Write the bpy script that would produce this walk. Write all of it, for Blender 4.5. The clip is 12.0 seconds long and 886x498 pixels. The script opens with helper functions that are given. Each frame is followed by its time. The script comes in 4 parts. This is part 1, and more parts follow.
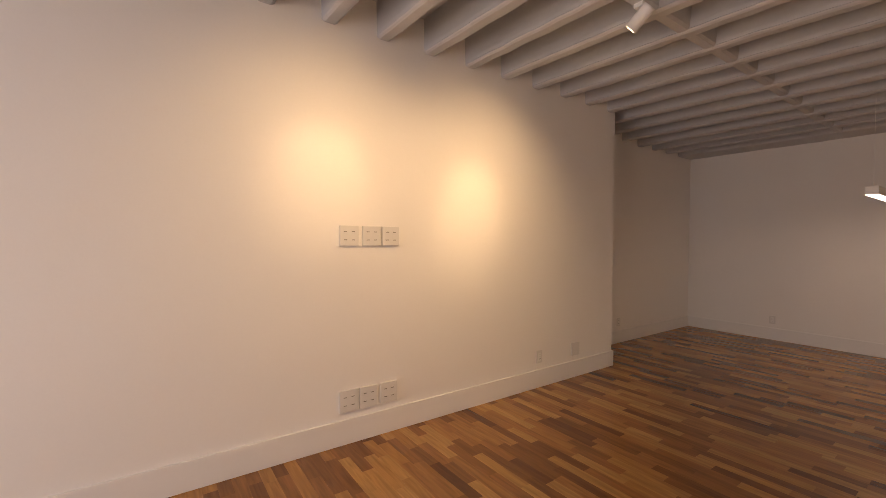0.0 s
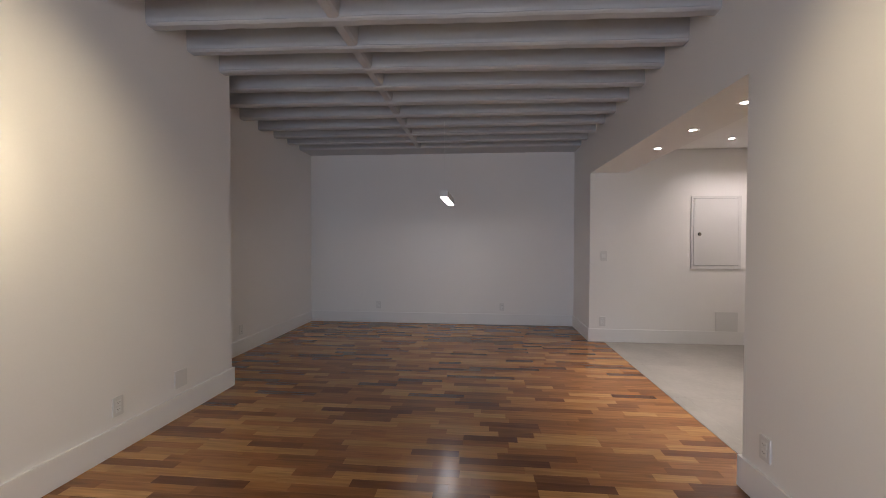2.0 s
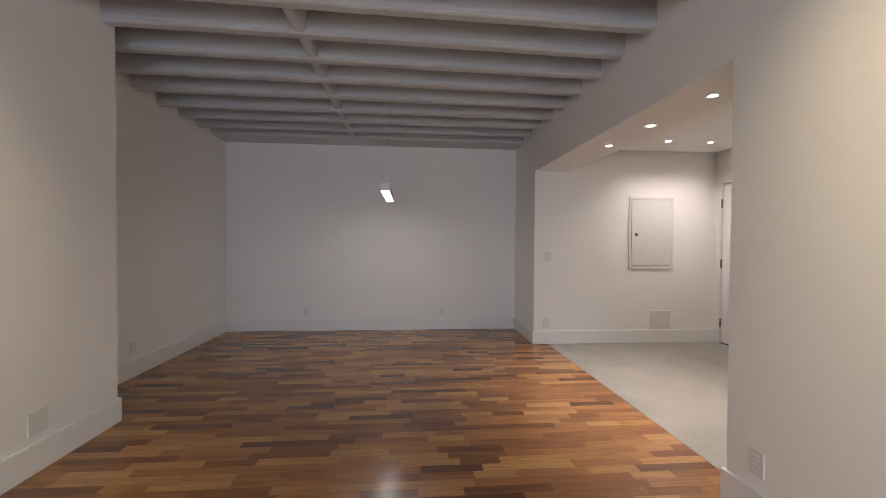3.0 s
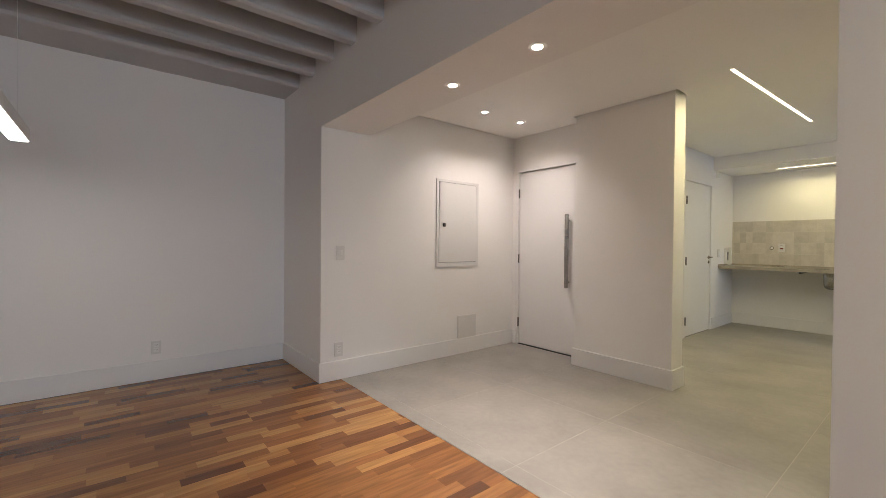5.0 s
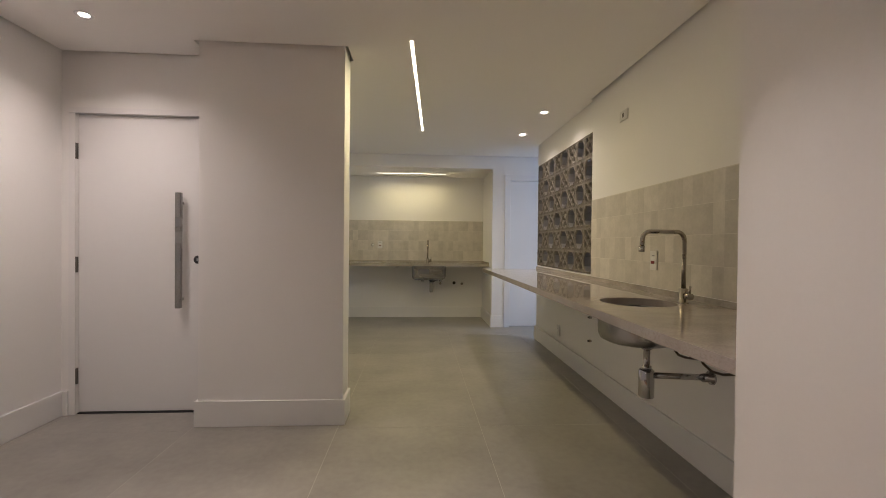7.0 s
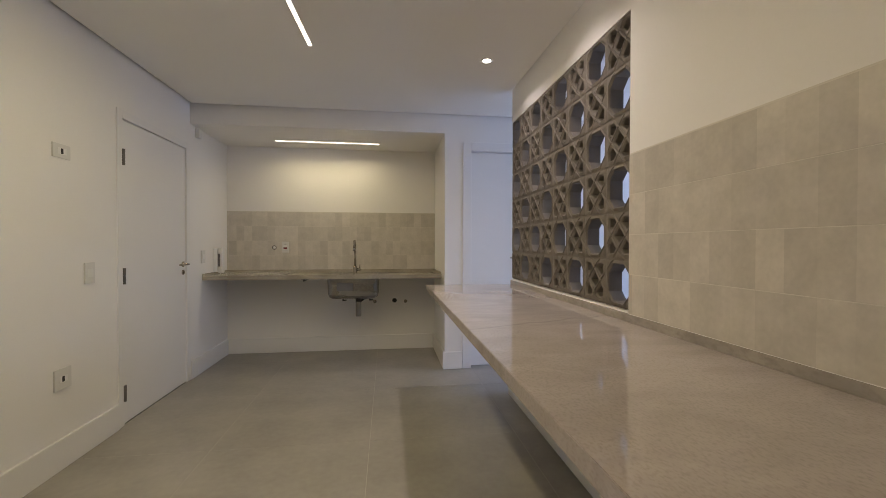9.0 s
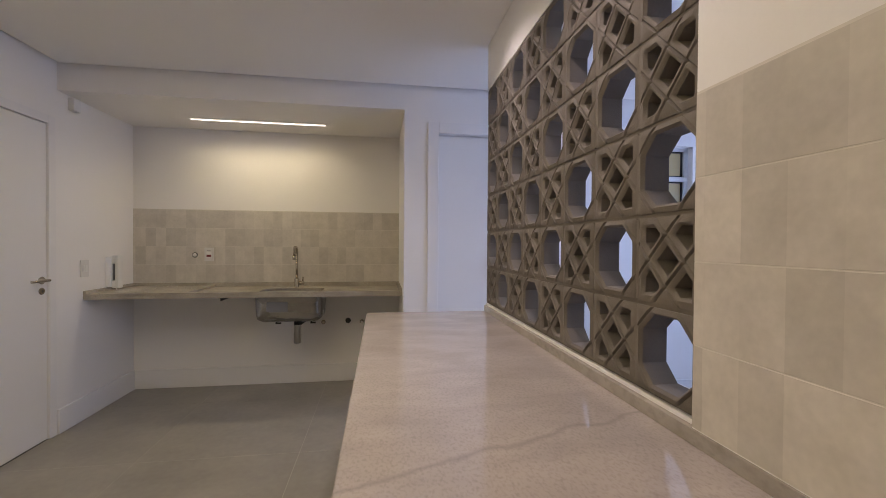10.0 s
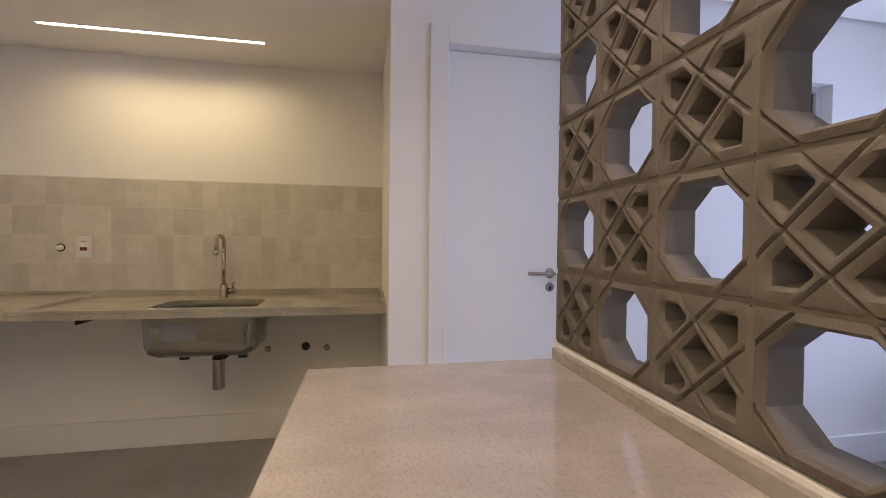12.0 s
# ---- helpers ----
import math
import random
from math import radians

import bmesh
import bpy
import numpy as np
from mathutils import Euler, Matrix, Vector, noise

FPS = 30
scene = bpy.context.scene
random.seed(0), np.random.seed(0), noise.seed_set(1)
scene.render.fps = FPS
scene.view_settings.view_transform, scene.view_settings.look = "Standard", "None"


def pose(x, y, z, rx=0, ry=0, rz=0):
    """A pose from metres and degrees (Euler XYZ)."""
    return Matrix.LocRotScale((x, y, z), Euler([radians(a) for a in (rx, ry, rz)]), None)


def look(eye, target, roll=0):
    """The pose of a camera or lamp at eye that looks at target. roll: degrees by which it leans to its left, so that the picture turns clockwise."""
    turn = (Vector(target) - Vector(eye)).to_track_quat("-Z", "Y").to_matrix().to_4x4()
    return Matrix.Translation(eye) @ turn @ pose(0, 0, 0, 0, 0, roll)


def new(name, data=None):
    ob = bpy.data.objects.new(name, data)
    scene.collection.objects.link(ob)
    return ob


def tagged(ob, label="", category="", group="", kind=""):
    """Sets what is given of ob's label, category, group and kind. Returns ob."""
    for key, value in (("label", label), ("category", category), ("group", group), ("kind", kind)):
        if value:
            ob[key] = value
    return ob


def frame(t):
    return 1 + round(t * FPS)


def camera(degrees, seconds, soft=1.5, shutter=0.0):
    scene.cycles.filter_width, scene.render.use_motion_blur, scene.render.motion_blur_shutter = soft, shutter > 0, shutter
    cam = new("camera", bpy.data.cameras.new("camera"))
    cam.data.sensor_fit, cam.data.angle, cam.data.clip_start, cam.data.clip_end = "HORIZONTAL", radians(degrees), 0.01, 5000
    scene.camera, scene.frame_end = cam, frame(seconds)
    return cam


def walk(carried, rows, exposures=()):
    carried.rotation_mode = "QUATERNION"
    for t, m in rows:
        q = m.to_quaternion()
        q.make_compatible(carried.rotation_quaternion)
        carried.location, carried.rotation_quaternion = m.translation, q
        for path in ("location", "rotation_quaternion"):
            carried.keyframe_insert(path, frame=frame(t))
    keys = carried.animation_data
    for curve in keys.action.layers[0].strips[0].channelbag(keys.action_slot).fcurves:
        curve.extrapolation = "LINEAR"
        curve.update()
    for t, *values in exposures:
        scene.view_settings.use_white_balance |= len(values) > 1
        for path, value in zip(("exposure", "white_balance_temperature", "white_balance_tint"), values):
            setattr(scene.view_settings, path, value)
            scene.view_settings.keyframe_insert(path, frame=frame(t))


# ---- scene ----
cam = camera(94.1, 12.0, soft=0.85)
PATH = [
    (0, (0.38, 0.335, 1.4), (1.537, 1.965, 1.353), 0.4),
    (0.5, (0.554, 0.412, 1.378), (2.012, 1.781, 1.337), 0.4),
    (1, (0.728, 0.491, 1.356), (2.448, 1.511, 1.321), 0.2),
    (1.5, (0.881, 0.589, 1.357), (2.784, 1.206, 1.322), -0.0),
    (2, (1.025, 0.694, 1.336), (3.015, 0.888, 1.295), 0.1),
    (2.5, (1.211, 0.809, 1.352), (3.209, 0.746, 1.306), 0.3),
    (2.7, (1.279, 0.863, 1.336), (3.275, 0.752, 1.296), 0.3),
    (4.3, (2.555, 0.926, 1.213), (4.459, 0.312, 1.201), 0.6),
    (4.5, (2.695, 0.848, 1.196), (4.538, 0.071, 1.188), 0.5),
    (5, (3.202, 0.716, 1.221), (4.756, -0.542, 1.196), 0.5),
    (5.5, (3.548, 0.591, 1.224), (4.68, -1.057, 1.198), 0.6),
    (6, (3.848, 0.423, 1.222), (4.413, -1.495, 1.197), 0.7),
    (6.5, (4.081, 0.207, 1.233), (4.187, -1.79, 1.215), 0.6),
    (6.9, (4.163, -0.071, 1.21), (4.076, -2.069, 1.196), 0.4),
    (7, (4.191, -0.168, 1.215), (4.064, -2.164, 1.194), 0.6),
    (7.2, (4.172, -0.359, 1.212), (4.01, -2.352, 1.197), 0.5),
    (8.8, (3.693, -1.965, 1.245), (3.442, -3.949, 1.214), 0.2),
    (9, (3.648, -2.147, 1.243), (3.379, -4.129, 1.219), 0.1),
    (9.5, (3.452, -2.596, 1.304), (3.167, -4.576, 1.274), 0.2),
    (10, (3.261, -3.026, 1.318), (2.959, -5.003, 1.292), 0.4),
    (10.5, (3.13, -3.408, 1.294), (2.821, -5.384, 1.268), 0.5),
    (11, (3.125, -3.733, 1.292), (2.796, -5.706, 1.264), 0.5),
    (11.5, (3.124, -4.034, 1.277), (2.77, -6.002, 1.236), 0.5),
    (12, (3.182, -4.312, 1.261), (2.816, -6.278, 1.222), 0.6),
]
EXPOSURES = [
    (0.0, 0.0, 9800, 31), (0.5, 0.02, 7900, 20), (1.0, 0.0, 6900, 14), (1.5, 0.10, 6500, 14), (2.0, 0.12, 6350, 15), (2.7, 0.38, 6450, 14), (4.3, 0.42, 6600, 12), (5.0, 0.42, 6600, 12), (5.5, 0.24, 6500, 13), (6.5, 0.04, 6450, 15), (7.2, 0.0, 6650, 17),
    (9.0, -0.08, 6350, 21), (10.0, -0.05, 6250, 27), (11.0, 0.06, 6400, 27), (12.0, 0.14, 6950, 28),
]
walk(cam, [(t, look(eye, target, roll)) for t, eye, target, roll in PATH], EXPOSURES)

# ---- world and light ----
world = bpy.data.worlds.new("world")
scene.world = world
world.use_nodes = True
_wn = world.node_tree.nodes
_sky = _wn.new("ShaderNodeTexSky")
_sky.sky_type, _sky.sun_disc = "NISHITA", False
_sky.sun_elevation, _sky.sun_rotation = radians(50), radians(120)
world.node_tree.links.new(_sky.outputs[0], _wn["Background"].inputs[0])
_wn["Background"].inputs[1].default_value = 0.12

WARM, NEUTRAL, ROSE, YELLOW, DAY = (1.0, 0.825, 0.52), (1.0, 0.90, 0.80), (1.0, 0.885, 0.82), (1.0, 0.88, 0.46), (0.70, 0.83, 1.0)


def placed(name, data, m, watts, colour):
    data.energy, data.color = watts, colour
    ob = new(name, data)
    ob.matrix_world = m
    return ob


def panel_lamp(name, m, watts, colour, size, size_y, spread=180):
    data = bpy.data.lights.new(name, "AREA")
    data.shape, data.size, data.size_y, data.spread = "RECTANGLE", size, size_y, radians(spread)
    return placed(name, data, m, watts, colour)


def spot_lamp(name, m, watts, colour, degrees, blend, radius):
    data = bpy.data.lights.new(name, "SPOT")
    data.spot_size, data.spot_blend, data.shadow_soft_size = radians(degrees), blend, radius
    return placed(name, data, m, watts, colour)


# daylight through the balcony doors behind the walk and through the laundry window
panel_lamp("balcony_daylight", look((-2.9, 1.1, 1.25), (4, 1.3, 1.0)), 84, DAY, 2.8, 2.2)
# the laundry lamp is drawn out along the lengthened window to brighten the back wall
panel_lamp("laundry_daylight", look((-0.34, -4.38, 1.45), (2, -4.38, 1.45)), 46, (0.52, 0.69, 1.0), 3.50, 1.02)
SPOT_W, DOWN_W, FOYER_W, HEAD_W, STRIP_W, NICHE_W, PENDANT_W = 58, 22, 31, 64, 20, 3.9, 2.1

# ---- materials ----


def material(name, colour, rough=0.5, metal=0.0, vary=0.04, scale=3.0, grain=60.0, bump=0.02, coat=0.0, stretch=(1, 1, 1), piece=0.0, rough_vary=0.06, fine_part=0.35):
    """A surface with two scales of variation in world space; piece: how far single pieces differ in tone."""
    m = bpy.data.materials.new(name)
    m.use_nodes = True
    n, l = m.node_tree.nodes, m.node_tree.links
    b = n["Principled BSDF"]
    geo = n.new("ShaderNodeNewGeometry")
    mapping = n.new("ShaderNodeMapping")
    mapping.inputs["Scale"].default_value = stretch
    l.new(geo.outputs["Position"], mapping.inputs[0])
    big, fine = n.new("ShaderNodeTexNoise"), n.new("ShaderNodeTexNoise")
    big.inputs["Scale"].default_value, fine.inputs["Scale"].default_value = scale, grain
    big.inputs["Detail"].default_value, fine.inputs["Detail"].default_value = 4, 3
    l.new(mapping.outputs[0], big.inputs[0]), l.new(mapping.outputs[0], fine.inputs[0])
    mix = n.new("ShaderNodeMix")
    mix.data_type = "FLOAT"
    mix.inputs[0].default_value = fine_part
    l.new(big.outputs[0], mix.inputs[2]), l.new(fine.outputs[0], mix.inputs[3])
    ramp = n.new("ShaderNodeMapRange")
    ramp.inputs[1].default_value, ramp.inputs[2].default_value = 0.2, 0.8
    ramp.inputs[3].default_value, ramp.inputs[4].default_value = 1 - vary, 1 + vary
    l.new(mix.outputs[0], ramp.inputs[0])
    value = ramp.outputs[0]
    if piece:
        info = n.new("ShaderNodeObjectInfo")
        pr = n.new("ShaderNodeMapRange")
        pr.inputs[3].default_value, pr.inputs[4].default_value = 1 - piece, 1 + piece
        l.new(info.outputs["Random"], pr.inputs[0])
        mul = n.new("ShaderNodeMath")
        mul.operation = "MULTIPLY"
        l.new(value, mul.inputs[0]), l.new(pr.outputs[0], mul.inputs[1])
        value = mul.outputs[0]
    tint = n.new("ShaderNodeVectorMath")
    tint.operation = "SCALE"
    tint.inputs[0].default_value = colour
    l.new(value, tint.inputs["Scale"])
    l.new(tint.outputs[0], b.inputs["Base Color"])
    rr = n.new("ShaderNodeMapRange")
    rr.inputs[1].default_value, rr.inputs[2].default_value = 0.2, 0.8
    rr.inputs[3].default_value, rr.inputs[4].default_value = max(0.02, rough - rough_vary), min(1, rough + rough_vary)
    l.new(big.outputs[0], rr.inputs[0])
    l.new(rr.outputs[0], b.inputs["Roughness"])
    b.inputs["Metallic"].default_value = metal
    b.inputs["Coat Weight"].default_value = coat
    if bump:
        bp = n.new("ShaderNodeBump")
        bp.inputs["Strength"].default_value, bp.inputs["Distance"].default_value = bump, 0.01
        l.new(mix.outputs[0], bp.inputs["Height"])
        l.new(bp.outputs[0], b.inputs["Normal"])
    return m


def wood(name, island):
    """Hardwood strips, each with a tone of its own; island: one mesh of many strips."""
    m = bpy.data.materials.new(name)
    m.use_nodes = True
    n, l = m.node_tree.nodes, m.node_tree.links
    b = n["Principled BSDF"]
    geo = n.new("ShaderNodeNewGeometry")
    rnd = geo.outputs["Random Per Island"] if island else n.new("ShaderNodeObjectInfo").outputs["Random"]
    shift = n.new("ShaderNodeVectorMath")
    shift.operation = "MULTIPLY_ADD"
    comb = n.new("ShaderNodeCombineXYZ")
    l.new(rnd, comb.inputs[0]), l.new(rnd, comb.inputs[1])
    shift.inputs[1].default_value = (7, 13, 0)
    l.new(comb.outputs[0], shift.inputs[0]), l.new(geo.outputs["Position"], shift.inputs[2])
    mapping = n.new("ShaderNodeMapping")
    mapping.inputs["Scale"].default_value = (1, 0.08, 1)
    l.new(shift.outputs[0], mapping.inputs[0])
    grain, fine = n.new("ShaderNodeTexNoise"), n.new("ShaderNodeTexNoise")
    grain.inputs["Scale"].default_value, fine.inputs["Scale"].default_value = 40, 220
    grain.inputs["Detail"].default_value, grain.inputs["Distortion"].default_value = 5, 0.6
    l.new(mapping.outputs[0], grain.inputs[0]), l.new(mapping.outputs[0], fine.inputs[0])
    ramp = n.new("ShaderNodeValToRGB")
    stops = ((0.0, (0.115, 0.041, 0.014)), (0.12, (0.190, 0.073, 0.024)), (0.34, (0.265, 0.108, 0.034)), (0.72, (0.375, 0.170, 0.052)), (1.0, (0.480, 0.245, 0.083)))
    while len(ramp.color_ramp.elements) < len(stops):
        ramp.color_ramp.elements.new(0.5)
    for e, (p, c) in zip(ramp.color_ramp.elements, stops):
        e.position, e.color = p, (*c, 1)
    l.new(rnd, ramp.inputs[0])
    tone = n.new("ShaderNodeMapRange")
    tone.inputs[1].default_value, tone.inputs[2].default_value, tone.inputs[3].default_value, tone.inputs[4].default_value = 0.25, 0.75, 0.70, 1.27
    l.new(grain.outputs[0], tone.inputs[0])
    scale = n.new("ShaderNodeVectorMath")
    scale.operation = "SCALE"
    l.new(ramp.outputs[0], scale.inputs[0]), l.new(tone.outputs[0], scale.inputs["Scale"])
    l.new(scale.outputs[0], b.inputs["Base Color"])
    rr = n.new("ShaderNodeMapRange")
    rr.inputs[3].default_value, rr.inputs[4].default_value = 0.13, 0.25
    l.new(fine.outputs[0], rr.inputs[0]), l.new(rr.outputs[0], b.inputs["Roughness"])
    bp = n.new("ShaderNodeBump")
    bp.inputs["Strength"].default_value, bp.inputs["Distance"].default_value = 0.05, 0.004
    l.new(grain.outputs[0], bp.inputs["Height"]), l.new(bp.outputs[0], b.inputs["Normal"])
    return m


def stone(name, base, dark, vein, rough, speck_scale=70, speck_part=0.6, line=None, cloud_part=0.72, veins=0.45, streak=(1, 1, 1), fleck=(0.46, 0.74), ior=1.5):
    """Polished stone: mottled ground, dark specks and a few thin veins."""
    m = bpy.data.materials.new(name)
    m.use_nodes = True
    n, l = m.node_tree.nodes, m.node_tree.links
    b = n["Principled BSDF"]
    geo = n.new("ShaderNodeNewGeometry")
    mp = n.new("ShaderNodeMapping")
    mp.inputs["Rotation"].default_value, mp.inputs["Scale"].default_value = (0, 0, 0.5), (1, 0.6, 1)
    l.new(geo.outputs["Position"], mp.inputs[0])
    cloud, speck, wave = n.new("ShaderNodeTexNoise"), n.new("ShaderNodeTexNoise"), n.new("ShaderNodeTexNoise")
    for tex, sc, de, di in ((cloud, 5, 7, 0.5), (speck, speck_scale, 5, 0.0), (wave, 0.8, 4, 0.6)):
        tex.inputs["Scale"].default_value, tex.inputs["Detail"].default_value, tex.inputs["Distortion"].default_value = sc, de, di
        l.new(mp.outputs[0], tex.inputs[0])
    run = n.new("ShaderNodeMapping")
    run.inputs["Rotation"].default_value, run.inputs["Scale"].default_value = (0, 0, 0.25), streak
    l.new(geo.outputs["Position"], run.inputs[0]), l.new(run.outputs[0], cloud.inputs[0])
    b.inputs["IOR"].default_value = ior
    mix1, mix2, mix3 = (n.new("ShaderNodeMix") for _ in range(3))
    for mx in (mix1, mix2, mix3):
        mx.data_type = "RGBA"
    mix1.inputs[6].default_value, mix1.inputs[7].default_value = (*base, 1), (*[c * cloud_part for c in base], 1)
    cr = n.new("ShaderNodeMapRange")
    cr.inputs[1].default_value, cr.inputs[2].default_value = 0.35, 0.68
    l.new(cloud.outputs[0], cr.inputs[0]), l.new(cr.outputs[0], mix1.inputs[0])
    sr = n.new("ShaderNodeMapRange")
    sr.inputs[1].default_value, sr.inputs[2].default_value, sr.inputs[4].default_value = *fleck, speck_part
    l.new(speck.outputs[0], sr.inputs[0]), l.new(sr.outputs[0], mix2.inputs[0])
    l.new(mix1.outputs[2], mix2.inputs[6])
    mix2.inputs[7].default_value = (*dark, 1)
    dist = n.new("ShaderNodeMath")
    dist.operation = "SUBTRACT"
    dist.inputs[1].default_value = 0.5
    l.new(wave.outputs[0], dist.inputs[0])
    ab = n.new("ShaderNodeMath")
    ab.operation = "ABSOLUTE"
    l.new(dist.outputs[0], ab.inputs[0])
    vr = n.new("ShaderNodeMapRange")
    vr.inputs[1].default_value, vr.inputs[2].default_value, vr.inputs[3].default_value, vr.inputs[4].default_value = 0.0, 0.004, veins, 0.0
    l.new(ab.outputs[0], vr.inputs[0]), l.new(vr.outputs[0], mix3.inputs[0])
    l.new(mix2.outputs[2], mix3.inputs[6])
    mix3.inputs[7].default_value = (*vein, 1)
    colour = mix3.outputs[2]
    if line:
        # one long dark vein across the slab: a wandering line in plan, given as (nx, ny, offset)
        dot, wander, off, away, width, mix4 = (n.new(k) for k in ("ShaderNodeVectorMath", "ShaderNodeTexNoise", "ShaderNodeMath", "ShaderNodeMath", "ShaderNodeMapRange", "ShaderNodeMix"))
        dot.operation, off.operation, away.operation, mix4.data_type = "DOT_PRODUCT", "MULTIPLY_ADD", "ABSOLUTE", "RGBA"
        dot.inputs[1].default_value = (line[0], line[1], 0)
        l.new(geo.outputs["Position"], dot.inputs[0])
        wander.inputs["Scale"].default_value, wander.inputs["Detail"].default_value = 7, 6
        l.new(geo.outputs["Position"], wander.inputs[0])
        off.inputs[1].default_value = 0.07
        shift = n.new("ShaderNodeMath")
        shift.operation = "SUBTRACT"
        shift.inputs[1].default_value = line[2] + 0.035
        l.new(wander.outputs[0], off.inputs[0]), l.new(dot.outputs["Value"], off.inputs[2]), l.new(off.outputs[0], shift.inputs[0]), l.new(shift.outputs[0], away.inputs[0])
        width.inputs[1].default_value, width.inputs[2].default_value, width.inputs[3].default_value, width.inputs[4].default_value = 0.0, 0.011, 0.5, 0.0
        l.new(away.outputs[0], width.inputs[0]), l.new(width.outputs[0], mix4.inputs[0])
        l.new(colour, mix4.inputs[6])
        mix4.inputs[7].default_value = (*vein, 1)
        colour = mix4.outputs[2]
    l.new(colour, b.inputs["Base Color"])
    b.inputs["Roughness"].default_value = rough
    return m


def glow(name, colour, strength):
    m = bpy.data.materials.new(name)
    m.use_nodes = True
    b = m.node_tree.nodes["Principled BSDF"]
    b.inputs["Base Color"].default_value = (0.8, 0.8, 0.8, 1)
    b.inputs["Emission Color"].default_value, b.inputs["Emission Strength"].default_value = (*colour, 1), strength
    return m


def glass(name):
    m = bpy.data.materials.new(name)
    m.use_nodes = True
    b = m.node_tree.nodes["Principled BSDF"]
    b.inputs["Transmission Weight"].default_value, b.inputs["Roughness"].default_value, b.inputs["IOR"].default_value = 1.0, 0.02, 1.1
    return m


PAINT = material("wall_paint", (0.835, 0.82, 0.805), 0.62, vary=0.025, scale=1.3, grain=90, bump=0.035)
GLOSS = material("white_lacquer", (0.80, 0.79, 0.785), 0.34, vary=0.015, scale=2, grain=40, bump=0.008)
CEIL = material("ceiling_paint", (0.89, 0.88, 0.86), 0.75, vary=0.02, scale=1.5, grain=120, bump=0.02)
CONCRETE = material("painted_concrete", (0.51, 0.52, 0.54), 0.5, vary=0.07, scale=4, grain=30, bump=0.12)
# near-black; on the ceiling slab it stands in for shade in the gap
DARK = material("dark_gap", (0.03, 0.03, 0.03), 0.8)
WOOD, WOOD_ALL = wood("hardwood_strip", False), wood("hardwood_strips", True)
SUBFLOOR = material("subfloor", (0.05, 0.028, 0.015), 0.7)
PORCELAIN = material("porcelain_tile", (0.325, 0.307, 0.278), 0.36, vary=0.26, scale=2.6, grain=24, bump=0.0, piece=0.03, rough_vary=0.0, fine_part=0.3)
GROUT = material("grout", (0.50, 0.48, 0.44), 0.85)
WALLTILE = material("glazed_wall_tile", (0.575, 0.535, 0.485), 0.33, vary=0.17, scale=13, grain=60, bump=0.06, piece=0.10)
JOINT = material("tile_joint", (0.68, 0.645, 0.59), 0.8)
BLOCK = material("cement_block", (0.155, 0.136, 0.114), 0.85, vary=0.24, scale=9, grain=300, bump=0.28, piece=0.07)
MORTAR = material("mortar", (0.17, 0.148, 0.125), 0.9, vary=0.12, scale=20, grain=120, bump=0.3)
BAR_STONE = stone("bar_quartzite", (0.49, 0.432, 0.413), (0.24, 0.205, 0.19), (0.27, 0.245, 0.235), 0.025, 170, 0.33, (0.31, -0.95, 4.558), 0.84, 0.12, (0.9, 1.8, 1), (0.47, 0.70), 1.85)
BAR_EDGE = stone("bar_upstand_quartzite", (0.44, 0.395, 0.36), (0.25, 0.22, 0.20), (0.27, 0.245, 0.235), 0.12, 60, 0.6)
SINK_STONE = stone("sink_granite", (0.47, 0.425, 0.36), (0.25, 0.22, 0.19), (0.30, 0.26, 0.22), 0.2, 120)
STEEL = material("brushed_steel", (0.34, 0.335, 0.33), 0.27, 1.0, vary=0.05, scale=6, grain=200, bump=0.02, stretch=(0.15, 1, 1))
CHROME = material("chrome", (0.50, 0.49, 0.485), 0.14, 1.0, vary=0.02)
BRONZE = material("satin_nickel", (0.42, 0.38, 0.33), 0.25, 1.0, vary=0.03)
HINGE = material("dark_hinge", (0.16, 0.15, 0.14), 0.35, 1.0)
PLASTIC = material("white_plastic", (0.78, 0.78, 0.77), 0.35, vary=0.01, bump=0)
BLACK = material("black_plastic", (0.015, 0.015, 0.017), 0.45, bump=0)
RED = material("red_socket", (0.15, 0.018, 0.02), 0.35, bump=0)
PLATE = material("outlet_plastic", (0.70, 0.69, 0.68), 0.4, vary=0.01, bump=0)
SLOT = material("socket_slot", (0.10, 0.08, 0.07), 0.6, bump=0)
GREYP = material("grey_plastic", (0.20, 0.20, 0.22), 0.45, bump=0)
RUBBER = material("braided_hose", (0.10, 0.075, 0.055), 0.5, 0.3, grain=300, bump=0.2)
ALU = material("white_aluminium", (0.76, 0.77, 0.78), 0.35, bump=0)
GLASS = glass("window_glass")
G_DOWN, G_STRIP, G_NICHE, G_PEND, G_SPOT = glow("downlight_glow", (1, 0.93, 0.82), 14), glow("strip_glow", (1, 0.92, 0.68), 7), glow("niche_glow", (1, 0.92, 0.72), 7), glow("pendant_glow", (1, 0.97, 0.94), 9), glow("spot_glow", (1, 0.85, 0.6), 12)

# ---- mesh helpers ----


def box(bm, x0, x1, y0, y1, z0, z1, bevel=0.0):
    v = bmesh.ops.create_cube(bm, size=1.0)["verts"]
    for p in v:
        p.co = Vector((x0 + (p.co.x + 0.5) * (x1 - x0), y0 + (p.co.y + 0.5) * (y1 - y0), z0 + (p.co.z + 0.5) * (z1 - z0)))
    if bevel:
        edges = list({e for p in v for e in p.link_edges})
        bmesh.ops.bevel(bm, geom=edges, offset=bevel, segments=2, affect="EDGES", profile=0.6)
    return bm


def boxes(*rows, bevel=0.0):
    bm = bmesh.new()
    for r in rows:
        box(bm, *r, bevel=bevel)
    return bm


